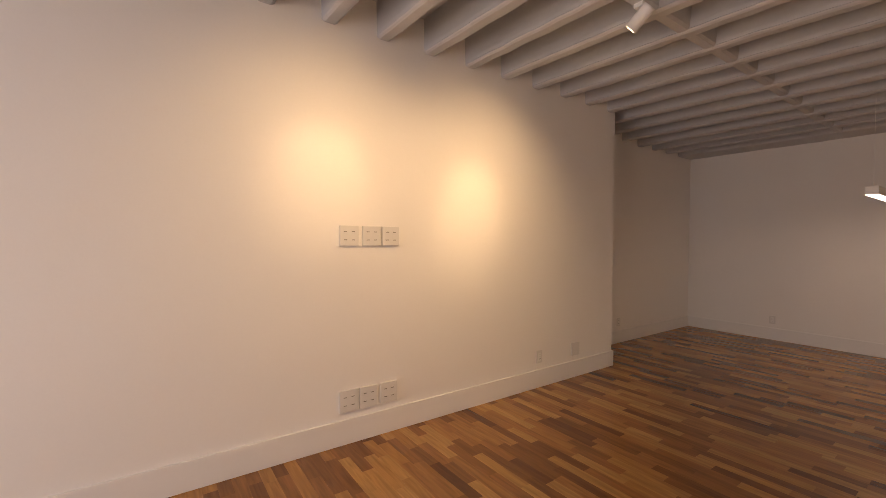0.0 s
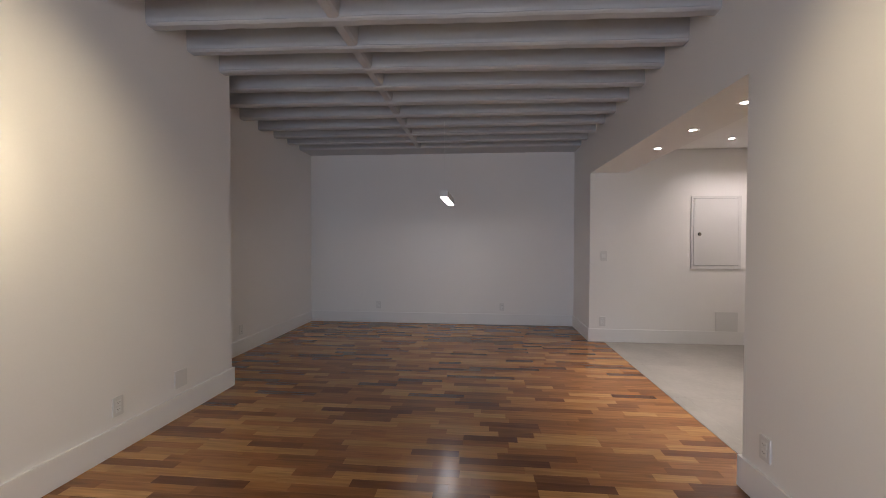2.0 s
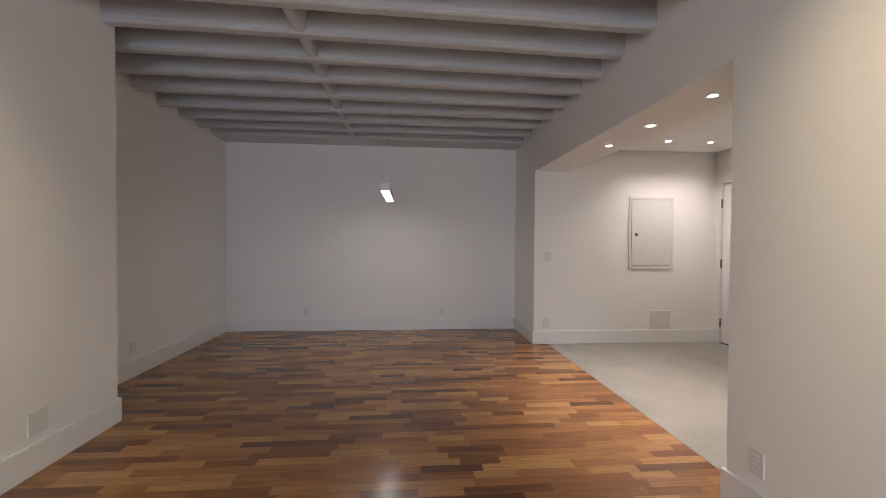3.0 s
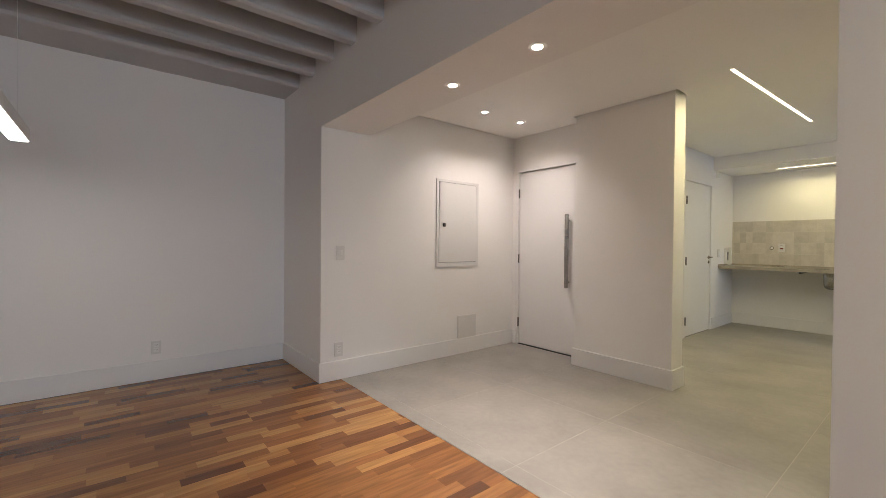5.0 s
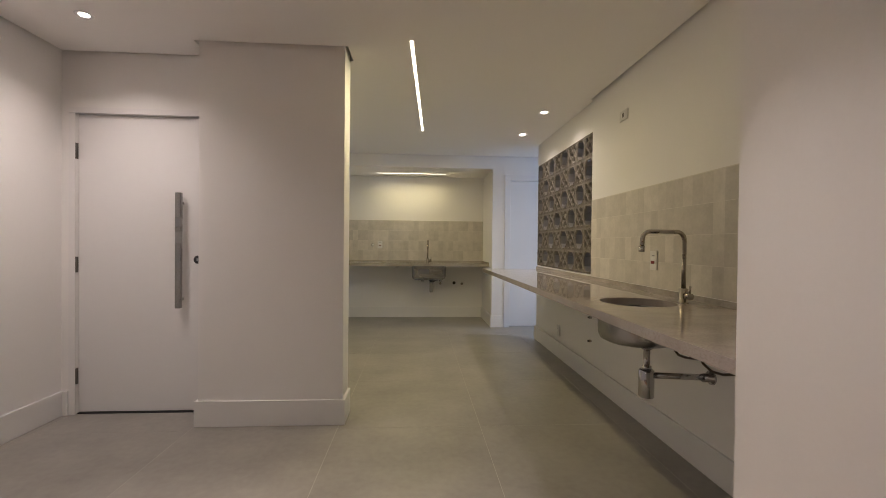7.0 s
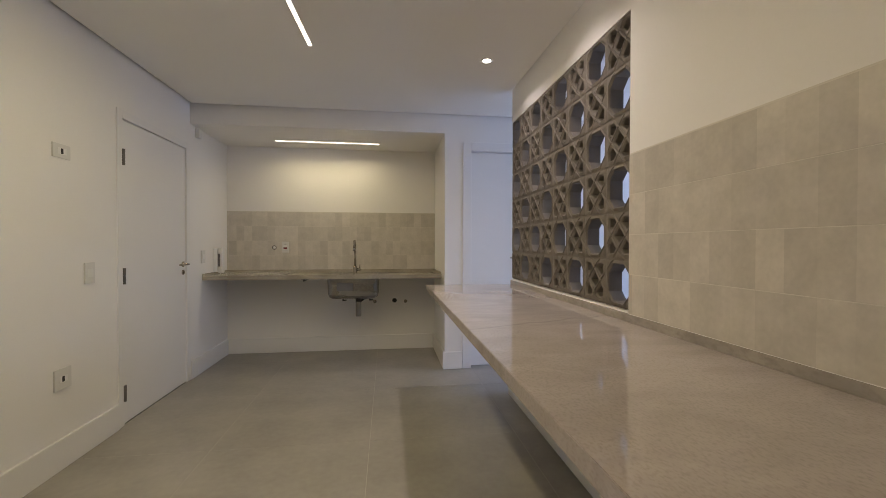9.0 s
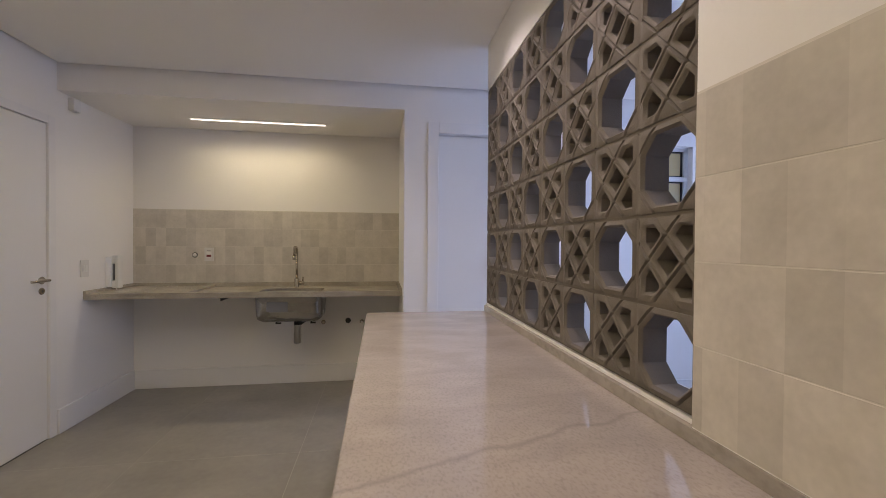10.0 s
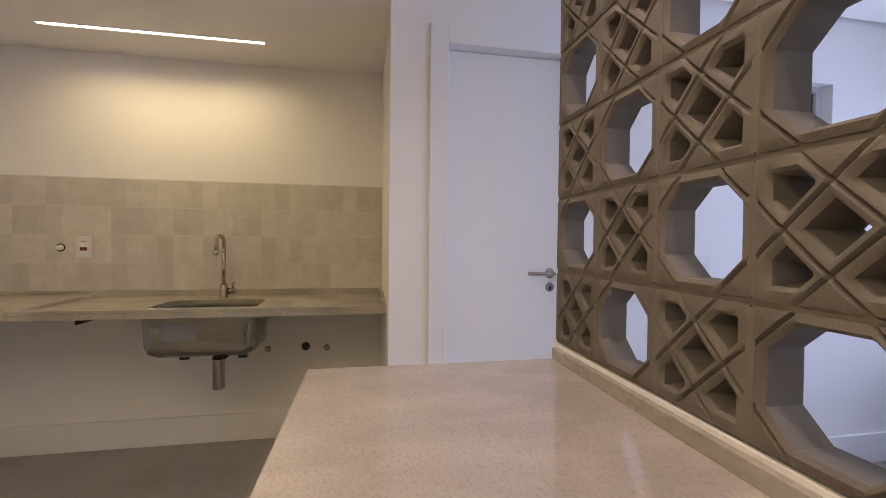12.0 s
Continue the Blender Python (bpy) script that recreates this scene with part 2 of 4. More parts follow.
def tube(bm, points, radius, sides=12, caps=True):
    """A round bar along points."""
    pts = [Vector(p) for p in points]
    rings = []
    side = None
    for i, p in enumerate(pts):
        d = (pts[min(i + 1, len(pts) - 1)] - pts[max(i - 1, 0)]).normalized()
        if side is None:
            side = d.orthogonal().normalized()
        side = (side - d * side.dot(d)).normalized()
        up = d.cross(side)
        rings.append([bm.verts.new(p + radius * (math.cos(a) * side + math.sin(a) * up)) for a in (2 * math.pi * k / sides for k in range(sides))])
    for a, b in zip(rings, rings[1:]):
        for k in range(sides):
            f = bm.faces.new((a[k], a[(k + 1) % sides], b[(k + 1) % sides], b[k]))
            f.smooth = True
    if caps:
        bm.faces.new(rings[0][::-1]), bm.faces.new(rings[-1])
    return bm


def lathe(bm, profile, centre=(0, 0, 0), axis="z", sides=28, caps=True):
    """A turned shape from (radius, height) pairs."""
    c = Vector(centre)
    rings = []
    for r, h in profile:
        ring = []
        for k in range(sides):
            a = 2 * math.pi * k / sides
            p = (r * math.cos(a), r * math.sin(a), h)
            p = p if axis == "z" else (h, p[0], p[1]) if axis == "x" else (p[0], h, p[1])
            ring.append(bm.verts.new(c + Vector(p)))
        rings.append(ring)
    for a, b in zip(rings, rings[1:]):
        for k in range(sides):
            f = bm.faces.new((a[k], a[(k + 1) % sides], b[(k + 1) % sides], b[k]))
            f.smooth = True
    if caps and profile[0][0] > 1e-4:
        bm.faces.new(rings[0][::-1])
    if caps and profile[-1][0] > 1e-4:
        bm.faces.new(rings[-1])
    bmesh.ops.remove_doubles(bm, verts=bm.verts, dist=1e-5)
    bmesh.ops.recalc_face_normals(bm, faces=bm.faces)
    return bm


def arc(centre, radius, start, end, plane="xz", steps=8):
    out = []
    for k in range(steps + 1):
        a = radians(start + (end - start) * k / steps)
        u, w = radius * math.cos(a), radius * math.sin(a)
        out.append(Vector(centre) + (Vector((u, 0, w)) if plane == "xz" else Vector((0, u, w)) if plane == "yz" else Vector((u, w, 0))))
    return out


def finish(bm, name, mat):
    me = bpy.data.meshes.new(name)
    bm.normal_update()
    bm.to_mesh(me)
    bm.free()
    me.materials.append(mat)
    return me


def part(name, bm, mat, parent, label=""):
    ob = new(name, finish(bm, name, mat))
    ob.parent = parent
    return tagged(ob, label)


def structure(name, bm, mat, label="", category=""):
    return tagged(new(name, finish(bm, name, mat)), label, category or name.split("_")[0], kind="structure")


def thing(name, m, label, category, group=""):
    ob = new(name)
    ob.empty_display_size = 0.1
    ob.matrix_world = m
    return tagged(ob, label, category, group)


# ---- walls, floors, ceilings ----
TOP, KTOP, CEILING, BASE = 3.05, 2.62, 2.52, 0.17
XF, YL, YLF, YR = 7.615, 2.985, 3.53, -0.712
JX, FX, SOFFIT = 3.39, 6.65, 2.23
KX, NX, NY, NB = 5.43, 3.08, -6.20, -7.07
BX, BY0, BY1 = 2.63, -3.775, -5.478
W = 0.15

structure("wall_living_left", boxes((-3.15, 4.58, YL, YLF + W, 0, TOP)), PAINT, "smooth white painted living room wall washed by spotlights")
structure("wall_living_left_far", boxes((4.58, XF + W, YLF, YLF + W, 0, TOP)), PAINT, "white painted wall of the recessed living room end")
structure("wall_living_far", boxes((XF, XF + W, YR - W, YLF, 0, TOP)), PAINT, "plain white painted end wall of the living room")
structure("wall_living_right", boxes((-3.15, JX, -1.15, YR, 0, TOP)), PAINT, "thick white painted wall beside the wide opening")
structure("wall_header", boxes((JX, FX + 0.2, -1.18, YR, SOFFIT, TOP)), PAINT, "white plastered header beam over the wide opening")
structure("wall_foyer", boxes((FX, FX + 0.2, -3.36, YR, 0, SOFFIT), (FX, FX + 0.2, -3.36, -1.18, SOFFIT, KTOP)), PAINT, "white painted entrance wall with a flush meter panel")
structure("wall_living_right_far", boxes((FX + 0.2, XF, YR - W, YR, 0, TOP)), PAINT, "white painted wall return beside the opening")
structure("wall_entry", boxes((6.56, FX, -3.36, -3.19, 0, KTOP), (5.70, 6.56, -3.36, -3.19, 2.105, KTOP), (KX, 5.70, -3.36, -3.19, 0, KTOP)), PAINT, "white painted wall round the entrance door")
structure("wall_pier", boxes((4.68, 5.62, -3.188, -2.97, 0, KTOP)), PAINT, "white painted projecting wall between entrance and kitchen")
structure("wall_kitchen_left", boxes((KX, KX + W, -5.21, -3.36, 0, KTOP), (KX, KX + W, -6.12, -5.21, 2.103, KTOP), (KX, KX + W, NB - W, -6.12, 0, KTOP)), PAINT, "white painted kitchen wall with a service door")
structure("wall_niche_back", boxes((2.84, KX, NB - W, NB, 0, KTOP)), PAINT, "white back wall of the sink niche")
structure("wall_niche_bulkhead", boxes((NX, KX, NB, NY, 2.34, KTOP)), PAINT, "white plaster bulkhead over the sink niche")
structure("wall_niche_jamb", boxes((2.84, NX, NB, NY, 0, KTOP)), PAINT, "white painted side of the sink niche")
structure("wall_back_kitchen", boxes((2.14, 2.84, NY - W, NY, 2.18, KTOP), (1.02, 2.14, NY - W, NY, 0, KTOP), (0.62, 1.02, NY - W, NY, 0, 1.62), (0.62, 1.02, NY - W, NY, 2.16, KTOP), (-0.35, 0.62, NY - W, NY, 0, KTOP)), PAINT, "white painted wall with a bedroom door and a small window")
structure("wall_bar", boxes((2.48, BX, BY0, -1.15, 0, KTOP), (2.48, BX - 0.0125, BY1, BY0, 0, 0.955), (2.48, BX - 0.014, BY1, BY0, 2.250, KTOP)), PAINT, "white partition wall that carries the breeze blocks")
structure("wall_laundry", boxes((-0.35, -0.20, -6.2, -6.16, 0, KTOP), (-0.35, -0.20, -6.16, -2.60, 0, 0.92), (-0.35, -0.20, -6.16, -2.60, 1.98, KTOP), (-0.35, -0.20, -2.60, -1.06, 0, KTOP)), PAINT, "white laundry wall with a sliding window")
structure("wall_balcony", boxes((-3.15, -3.0, YR, -0.35, 0, TOP), (-3.15, -3.0, 2.55, YL, 0, TOP), (-3.15, -3.0, -0.35, 2.55, 2.35, TOP)), PAINT, "white wall with wide balcony doors")

# living room ceiling: slab, close-set joists, one cross rib
STEP, FIRST = 0.393, 4.435


def lift(x):
    """The old joists rise a little towards the left wall, less at the far end."""
    return min(1.0, max(0.15, (6.2 - x) / 1.6))


bm = boxes((-3.15, XF + W, -1.18, YLF + W, TOP, TOP + 0.15))
prof = [(-0.006, 0.34), (-0.001, 0.042), (0.002, 0.020), (-0.002, 0.015), (0.006, 0.007), (0.022, 0.0), (0.083, 0.0), (0.099, 0.007), (0.107, 0.015), (0.103, 0.020), (0.106, 0.042), (0.113, 0.34)]
for k in range(-18, 8):
    x = FIRST + STEP * k
    if k == 7:
        section = [(0.0, 0.34), (0.0, 0.03), (0.012, 0.008), (0.03, 0.0), (XF - x, 0.0), (XF - x, 0.34)]
    else:
        section = prof
    steps = 60
    yend = YL if x + 0.05 < 4.56 else YLF
    rows = []
    for j in range(steps + 1):
        y = YR + (yend - YR) * j / steps
        wob = 0.006 * noise.noise(Vector((x * 3, y * 1.7, 0.3)))
        rows.append([bm.verts.new((x + px + (wob if px > 0.01 else 0.4 * wob), y, 2.716 + pz + 0.084 * lift(x) * (y - YR) / 3.7 * (pz < 0.1) + (0.7 * wob + 0.006 * noise.noise(Vector((x * 5, y * 7, 4))) if pz < 0.1 else 0))) for px, pz in section])
    for a, b in zip(rows, rows[1:]):
        for i in range(len(section) - 1):
            bm.faces.new((a[i], a[i + 1], b[i + 1], b[i]))
for k in range(-18, 7):
    x = FIRST + STEP * k
    rib = 2.727 + 0.053 * lift(x + 0.2)
    v = [bm.verts.new((x + dx, 1.67 + dy, z)) for dx in (0.06, STEP + 0.03) for dy, z in ((-0.065, TOP), (-0.042, rib + 0.018), (-0.028, rib), (0.028, rib), (0.042, rib + 0.018), (0.065, TOP))]
    for i in range(5):
        bm.faces.new((v[i], v[i + 1], v[i + 7], v[i + 6]))
bmesh.ops.recalc_face_normals(bm, faces=bm.faces)
structure("ceiling_living", bm, CONCRETE, "exposed grey painted concrete joists with a cross rib")

G = 0.024
Z0, Z1 = CEILING, CEILING + 0.07
structure("ceiling_kitchen", boxes(
    (BX + G, FX - G, -2.97 + G, -1.18 - G, Z0, Z1), (BX + G, 4.68 - G, -3.19 + G, -2.97 + G, Z0, Z1), (5.62 + G, FX - G, -3.19 + G, -2.97 + G, Z0, Z1),
    (BX + G, KX - G, NY + G, -3.19 + G, Z0, Z1), (2.48 - G, BX + G, NY + G, BY1 - 0.004, Z0, Z1), (BX - 0.0115, BX + G, BY1 - 0.004, BY0 - 0.001, Z0, Z1), (-0.2 + G, 2.48 - G, NY + G, -1.06 - G, Z0, Z1)), CEIL, "smooth white plasterboard ceiling with a shadow gap")
# slab coloured black so the ceiling's shadow gap reads as shaded
structure("ceiling_slab", boxes((-0.35, FX + 0.2, NB - W, -1.18, KTOP, KTOP + 0.1), (-0.35, JX, -1.18, -1.06, KTOP, KTOP + 0.1)), DARK, "slab above the plasterboard ceiling, blackened as shade for the shadow gap")
structure("floor_base", boxes((-3.15, XF + W, NB - W, YLF + W, -0.2, -0.02)), SUBFLOOR, "slab under the floors", "floor")
bm = boxes((-0.35, FX + 0.2, NB - W, -0.905, -0.02, -0.0008))
floor_kitchen = structure("floor_kitchen", bm, GROUT, "large grey porcelain floor tiles with thin pale joints", "floor")
floor_living = structure("floor_living", boxes((-3.15, XF, -0.90, YLF, -0.02, -0.004)), SUBFLOOR, "polished hardwood strip floor in mixed brown tones", "floor")


def baseboard(name, rows, height=BASE):
    """Rows of x0, x1, y0, y1 along the walls; a small bevel on top."""
    bm = bmesh.new()
    for r in rows:
        box(bm, *r, 0.001, height, bevel=0.003)
    return structure(name, bm, GLOSS, "tall white lacquered baseboard", "baseboard")


P = 0.018
baseboard("baseboard_living", [
    (-3.0, 4.58 + P, YL - P, YL), (4.58, 4.58 + P, YL, YLF), (4.58 + P, XF - P, YLF - P, YLF), (XF - P, XF, YR, YLF), (FX - P, XF - P, YR, YR + P),
    (-3.0, JX + P, YR, YR + P), (JX, JX + P, -1.15, YR)])
baseboard("baseboard_foyer", [(FX - P, FX, -3.19, YR), (4.68 - P, 5.62 + P, -2.97, -2.97 + P), (4.68 - P, 4.68, -3.19, -2.97), (5.62, 5.62 + P, -3.19, -2.97), (6.60, FX - P, -3.19, -3.19 + P)])
baseboard("baseboard_kitchen", [(KX - P, KX, -5.15, -3.20), (KX - P, KX, NB + P, -6.18), (NX, KX, NB, NB + P), (NX, NX + P, NB + P, NY), (2.905, NX + P, NY, NY + P), (BX, BX + P, BY1, -1.15), (2.48, BX, BY1 - P, BY1)])
baseboard("baseboard_laundry", [(-0.2, 2.06, NY, NY + P), (-0.2, -0.2 + P, NY + P, -1.06), (2.48 - P, 2.48, BY1, -1.06)])

# ---- doors and windows ----


def lever(parent, x, y, z, side, nx, ny):
    """Lever handle with a keyhole rose below; (nx, ny): out of the door; side: which way the lever points."""
    n, t = Vector((nx, ny, 0)), Vector((-ny, nx, 0)) * side
    ax = "x" if nx else "y"
    s = nx + ny
    h = part("handle", lathe(bmesh.new(), [(0.024, 0), (0.025, 0.006 * s), (0.02, 0.009 * s), (0.009, 0.010 * s), (0.009, 0.045 * s)], (x, y, z), ax), BRONZE, parent, "satin nickel lever handle")
    p = Vector((x, y, z)) + n * 0.045
    part("lever", tube(bmesh.new(), [p - t * 0.008, p + t * 0.06, p + t * 0.115 - n * 0.004, p + t * 0.125 - n * 0.012], 0.0085), BRONZE, h)
    part("keyhole_rose", lathe(bmesh.new(), [(0.022, 0), (0.023, 0.005 * s), (0.019, 0.008 * s)], (x, y, z - 0.07), ax), BRONZE, parent)
    part("keyhole", boxes((x - 0.004 + min(0, nx) * 0.006, x + 0.004 + max(0, nx) * 0.006, y - 0.004 + min(0, ny) * 0.006, y + 0.004 + max(0, ny) * 0.006, z - 0.082, z - 0.062)), BLACK, parent)


def hinges(parent, x, y, zs, nx, ny):
    for z in zs:
        part("hinge", tube(bmesh.new(), [(x + 0.006 * nx, y + 0.006 * ny, z - 0.055), (x + 0.006 * nx, y + 0.006 * ny, z + 0.055)], 0.011), HINGE, parent)


# entrance door with a long pull bar
d = thing("door_1", pose(6.13, -3.215, 0), "closed white lacquered entrance door with steel pull bar", "door")
tagged(d, kind="structure")
part("leaf", boxes((-0.425, 0.425, -0.04, 0.0, 0.012, 2.095), bevel=0.002), GLOSS, d)
part("door_frame", boxes((0.427, 0.47, -0.09, 0.03, 0, 2.10), (-0.47, -0.427, -0.09, 0.012, 0, 2.10), (-0.47, 0.47, -0.09, 0.03, 2.102, 2.14)), GLOSS, d)
part("threshold", boxes((-0.427, 0.427, -0.05, 0.012, 0.0005, 0.008)), DARK, d)
hinges(d, 0.428, 0.012, (0.27, 1.05, 1.84), 0, 1)
h = part("pull_bar", boxes((-0.295, -0.255, 0.035, 0.06, 0.75, 1.56), bevel=0.004), STEEL, d, "brushed steel pull bar")
part("standoff", boxes((-0.285, -0.265, 0.0, 0.036, 0.80, 0.82)), STEEL, h)
part("standoff", boxes((-0.285, -0.265, 0.0, 0.036, 1.48, 1.50)), STEEL, h)
part("lock", lathe(bmesh.new(), [(0.029, 0), (0.029, 0.01), (0.022, 0.014)], (-0.385, 0, 1.09), "y"), BLACK, d)
part("keyhole", boxes((-0.390, -0.380, 0.013, 0.0165, 1.080, 1.100)), CHROME, d)

# kitchen service door
d = thing("door_2", pose(KX, -5.665, 0), "closed white lacquered kitchen door with lever handle", "door")
tagged(d, kind="structure")
part("leaf", boxes((0.006, 0.042, -0.445, 0.445, 0.006, 2.088), bevel=0.002), GLOSS, d)
part("door_frame", boxes((-0.008, 0.1, 0.448, 0.508, 0, 2.148), (-0.008, 0.1, -0.508, -0.448, 0, 2.148), (-0.008, 0.1, -0.448, 0.448, 2.093, 2.148), bevel=0.003), GLOSS, d)
part("threshold", boxes((0.006, 0.05, -0.447, 0.447, 0.0005, 0.005)), DARK, d)
hinges(d, -0.004, 0.449, (0.22, 1.02, 1.83), -1, 0)
lever(d, 0.006, -0.40, 1.06, -1, -1, 0)

# bedroom door beside the niche
d = thing("door_3", pose(2.48, NY, 0), "closed white lacquered door in a deep frame", "door")
tagged(d, kind="structure")
part("leaf", boxes((-0.333, 0.333, -0.105, -0.05, 0.012, 2.167), bevel=0.002), GLOSS, d)
part("door_frame", boxes((0.335, 0.42, -0.14, 0.014, 0, 2.255), (-0.42, -0.335, -0.14, 0.014, 0, 2.255), (-0.335, 0.335, -0.14, 0.014, 2.17, 2.255), bevel=0.003), GLOSS, d)
lever(d, -0.205, -0.05, 1.105, -1, 0, 1)

# laundry windows and balcony doors
# the laundry window's unseen +y stretch is made up, added for more daylight
w = thing("window_1", pose(-0.275, -4.38, 0.92), "white aluminium sliding window full of daylight, lengthened to light the laundry", "window")
tagged(w, kind="structure")
part("window_frame", boxes((-0.04, 0.04, -1.78, -1.74, 0, 1.06), (-0.04, 0.04, 1.74, 1.78, 0, 1.06), (-0.04, 0.04, -1.74, 1.74, 0, 0.04), (-0.04, 0.04, -1.74, 1.74, 1.02, 1.06), *[(-0.03, 0.03, -1.74 + 0.58 * k - 0.03, -1.74 + 0.58 * k + 0.03, 0.04, 1.02) for k in range(1, 6)]), ALU, w)
for k in range(6):
    mid = -1.74 + 0.58 * (k + 0.5)
    part("transom", boxes((-0.028, 0.028, mid - 0.259, mid + 0.259, 0.66, 0.70)), ALU, w)
    for z0, z1 in ((0.04, 0.66), (0.70, 1.02)):
        part("pane", boxes((-0.004, 0.004, mid - 0.258, mid + 0.258, z0, z1)), GLASS, w).visible_shadow = False
part("window_sill", boxes((0.0, 0.10, -1.78, 1.80, -0.03, -0.001)), ALU, w)
w = thing("window_2", pose(0.82, NY - 0.09, 1.62), "small white aluminium window with two tinted panes", "window")
tagged(w, kind="structure")
part("window_frame", boxes((-0.2, -0.165, -0.03, 0.03, 0, 0.54), (0.165, 0.2, -0.03, 0.03, 0, 0.54), (-0.165, 0.165, -0.03, 0.03, 0, 0.03), (-0.165, 0.165, -0.03, 0.03, 0.51, 0.54), (-0.165, 0.165, -0.03, 0.03, 0.25, 0.29)), ALU, w)
AMBER = material("amber_glass", (0.62, 0.50, 0.26), 0.2, bump=0.05, grain=200)
for z in (0.03, 0.29):
    part("gasket", boxes((-0.164, 0.164, 0.0, 0.012, z + 0.001, z + 0.012), (-0.164, 0.164, 0.0, 0.012, z + 0.208, z + 0.219), (-0.164, -0.153, 0.0, 0.012, z + 0.012, z + 0.208), (0.153, 0.164, 0.0, 0.012, z + 0.012, z + 0.208)), BLACK, w)
    part("pane", boxes((-0.164, 0.164, -0.006, 0.0, z + 0.001, z + 0.219)), AMBER, w)
w = thing("window_3", pose(-3.07, 1.10, 0), "wide white aluminium balcony doors", "window")
tagged(w, kind="structure")
part("window_frame", boxes(*[(-0.04, 0.04, s - 0.035, s + 0.035, 0.04, 2.30) for s in (-1.41, -0.47, 0.47, 1.41)], (-0.04, 0.04, -1.445, 1.445, 0, 0.04), (-0.04, 0.04, -1.445, 1.445, 2.30, 2.35)), ALU, w)
for s in (-0.94, 0, 0.94):
    part("pane", boxes((-0.004, 0.004, s - 0.434, s + 0.434, 0.041, 2.299)), GLASS, w).visible_shadow = False

# ---- fixed fittings of the living room ----


def spotlight(x, y, z, target, watts, core_up=0.10, core=0.7):
    t = thing("ceiling_spotlight", pose(x, y, z), "white cylindrical spotlight under the concrete joists", "spotlight", "spotlights of the living room")
    part("base", boxes((-0.028, 0.028, -0.028, 0.028, -0.022, 0.004), bevel=0.004), PLASTIC, t)
    part("stem", tube(bmesh.new(), [(0, 0, -0.022), (0, 0, -0.06)], 0.008), PLASTIC, t)
    c = Vector((0, 0, -0.075))
    aim = (Vector(target) - Vector((x, y, z)) - c).normalized()
    part("head", tube(bmesh.new(), [c - aim * 0.07, c - aim * 0.06, c + aim * 0.075], 0.038, 24), PLASTIC, t)
    part("lens", tube(bmesh.new(), [c + aim * 0.0755, c + aim * 0.077], 0.031, 24), G_SPOT, t)
    eye = Vector((x, y, z)) + c + aim * 0.085
    spot_lamp("spot_lamp", look(eye, eye + (aim - Vector((0, 0, 0.10))).normalized()), watts, WARM, 108, 1.0, 0.03)
    spot_lamp("spot_core_lamp", look(eye, eye + (aim + Vector((0, 0, core_up))).normalized()), watts * core, WARM, 34, 1.0, 0.03)


spotlight(1.46, 1.66, 2.776, (1.28, YL, 1.62), SPOT_W * 0.85, 0.10, 0.65)
spotlight(2.72, 1.66, 2.776, (2.55, YL, 1.52), SPOT_W * 1.1, 0.05, 0.8)
spotlight(1.345, 0.55, 2.738, (1.2, YR, 1.6), SPOT_W * 0.7)
spotlight(2.522, 0.55, 2.738, (2.12, YR, 1.6), SPOT_W * 0.85)

p = thing("pendant_lamp", pose(6.275, 1.145, 1.83), "slim white linear pendant lamp on two wires", "pendant lamp")
part("body", boxes((-0.555, 0.555, -0.045, 0.045, 0.004, 0.082), bevel=0.003), PLASTIC, p)
part("diffuser", boxes((-0.55, 0.55, -0.041, 0.041, 0.0, 0.0035)), G_PEND, p)
for x in (-0.50, 0.50):
    part("wire", tube(bmesh.new(), [(x, 0, 0.082), (x, 0, 0.885)], 0.0016, 6), PLASTIC, p)
panel_lamp("pendant_glow_lamp", pose(6.275, 1.145, 1.825), PENDANT_W, NEUTRAL, 0.08, 1.1)


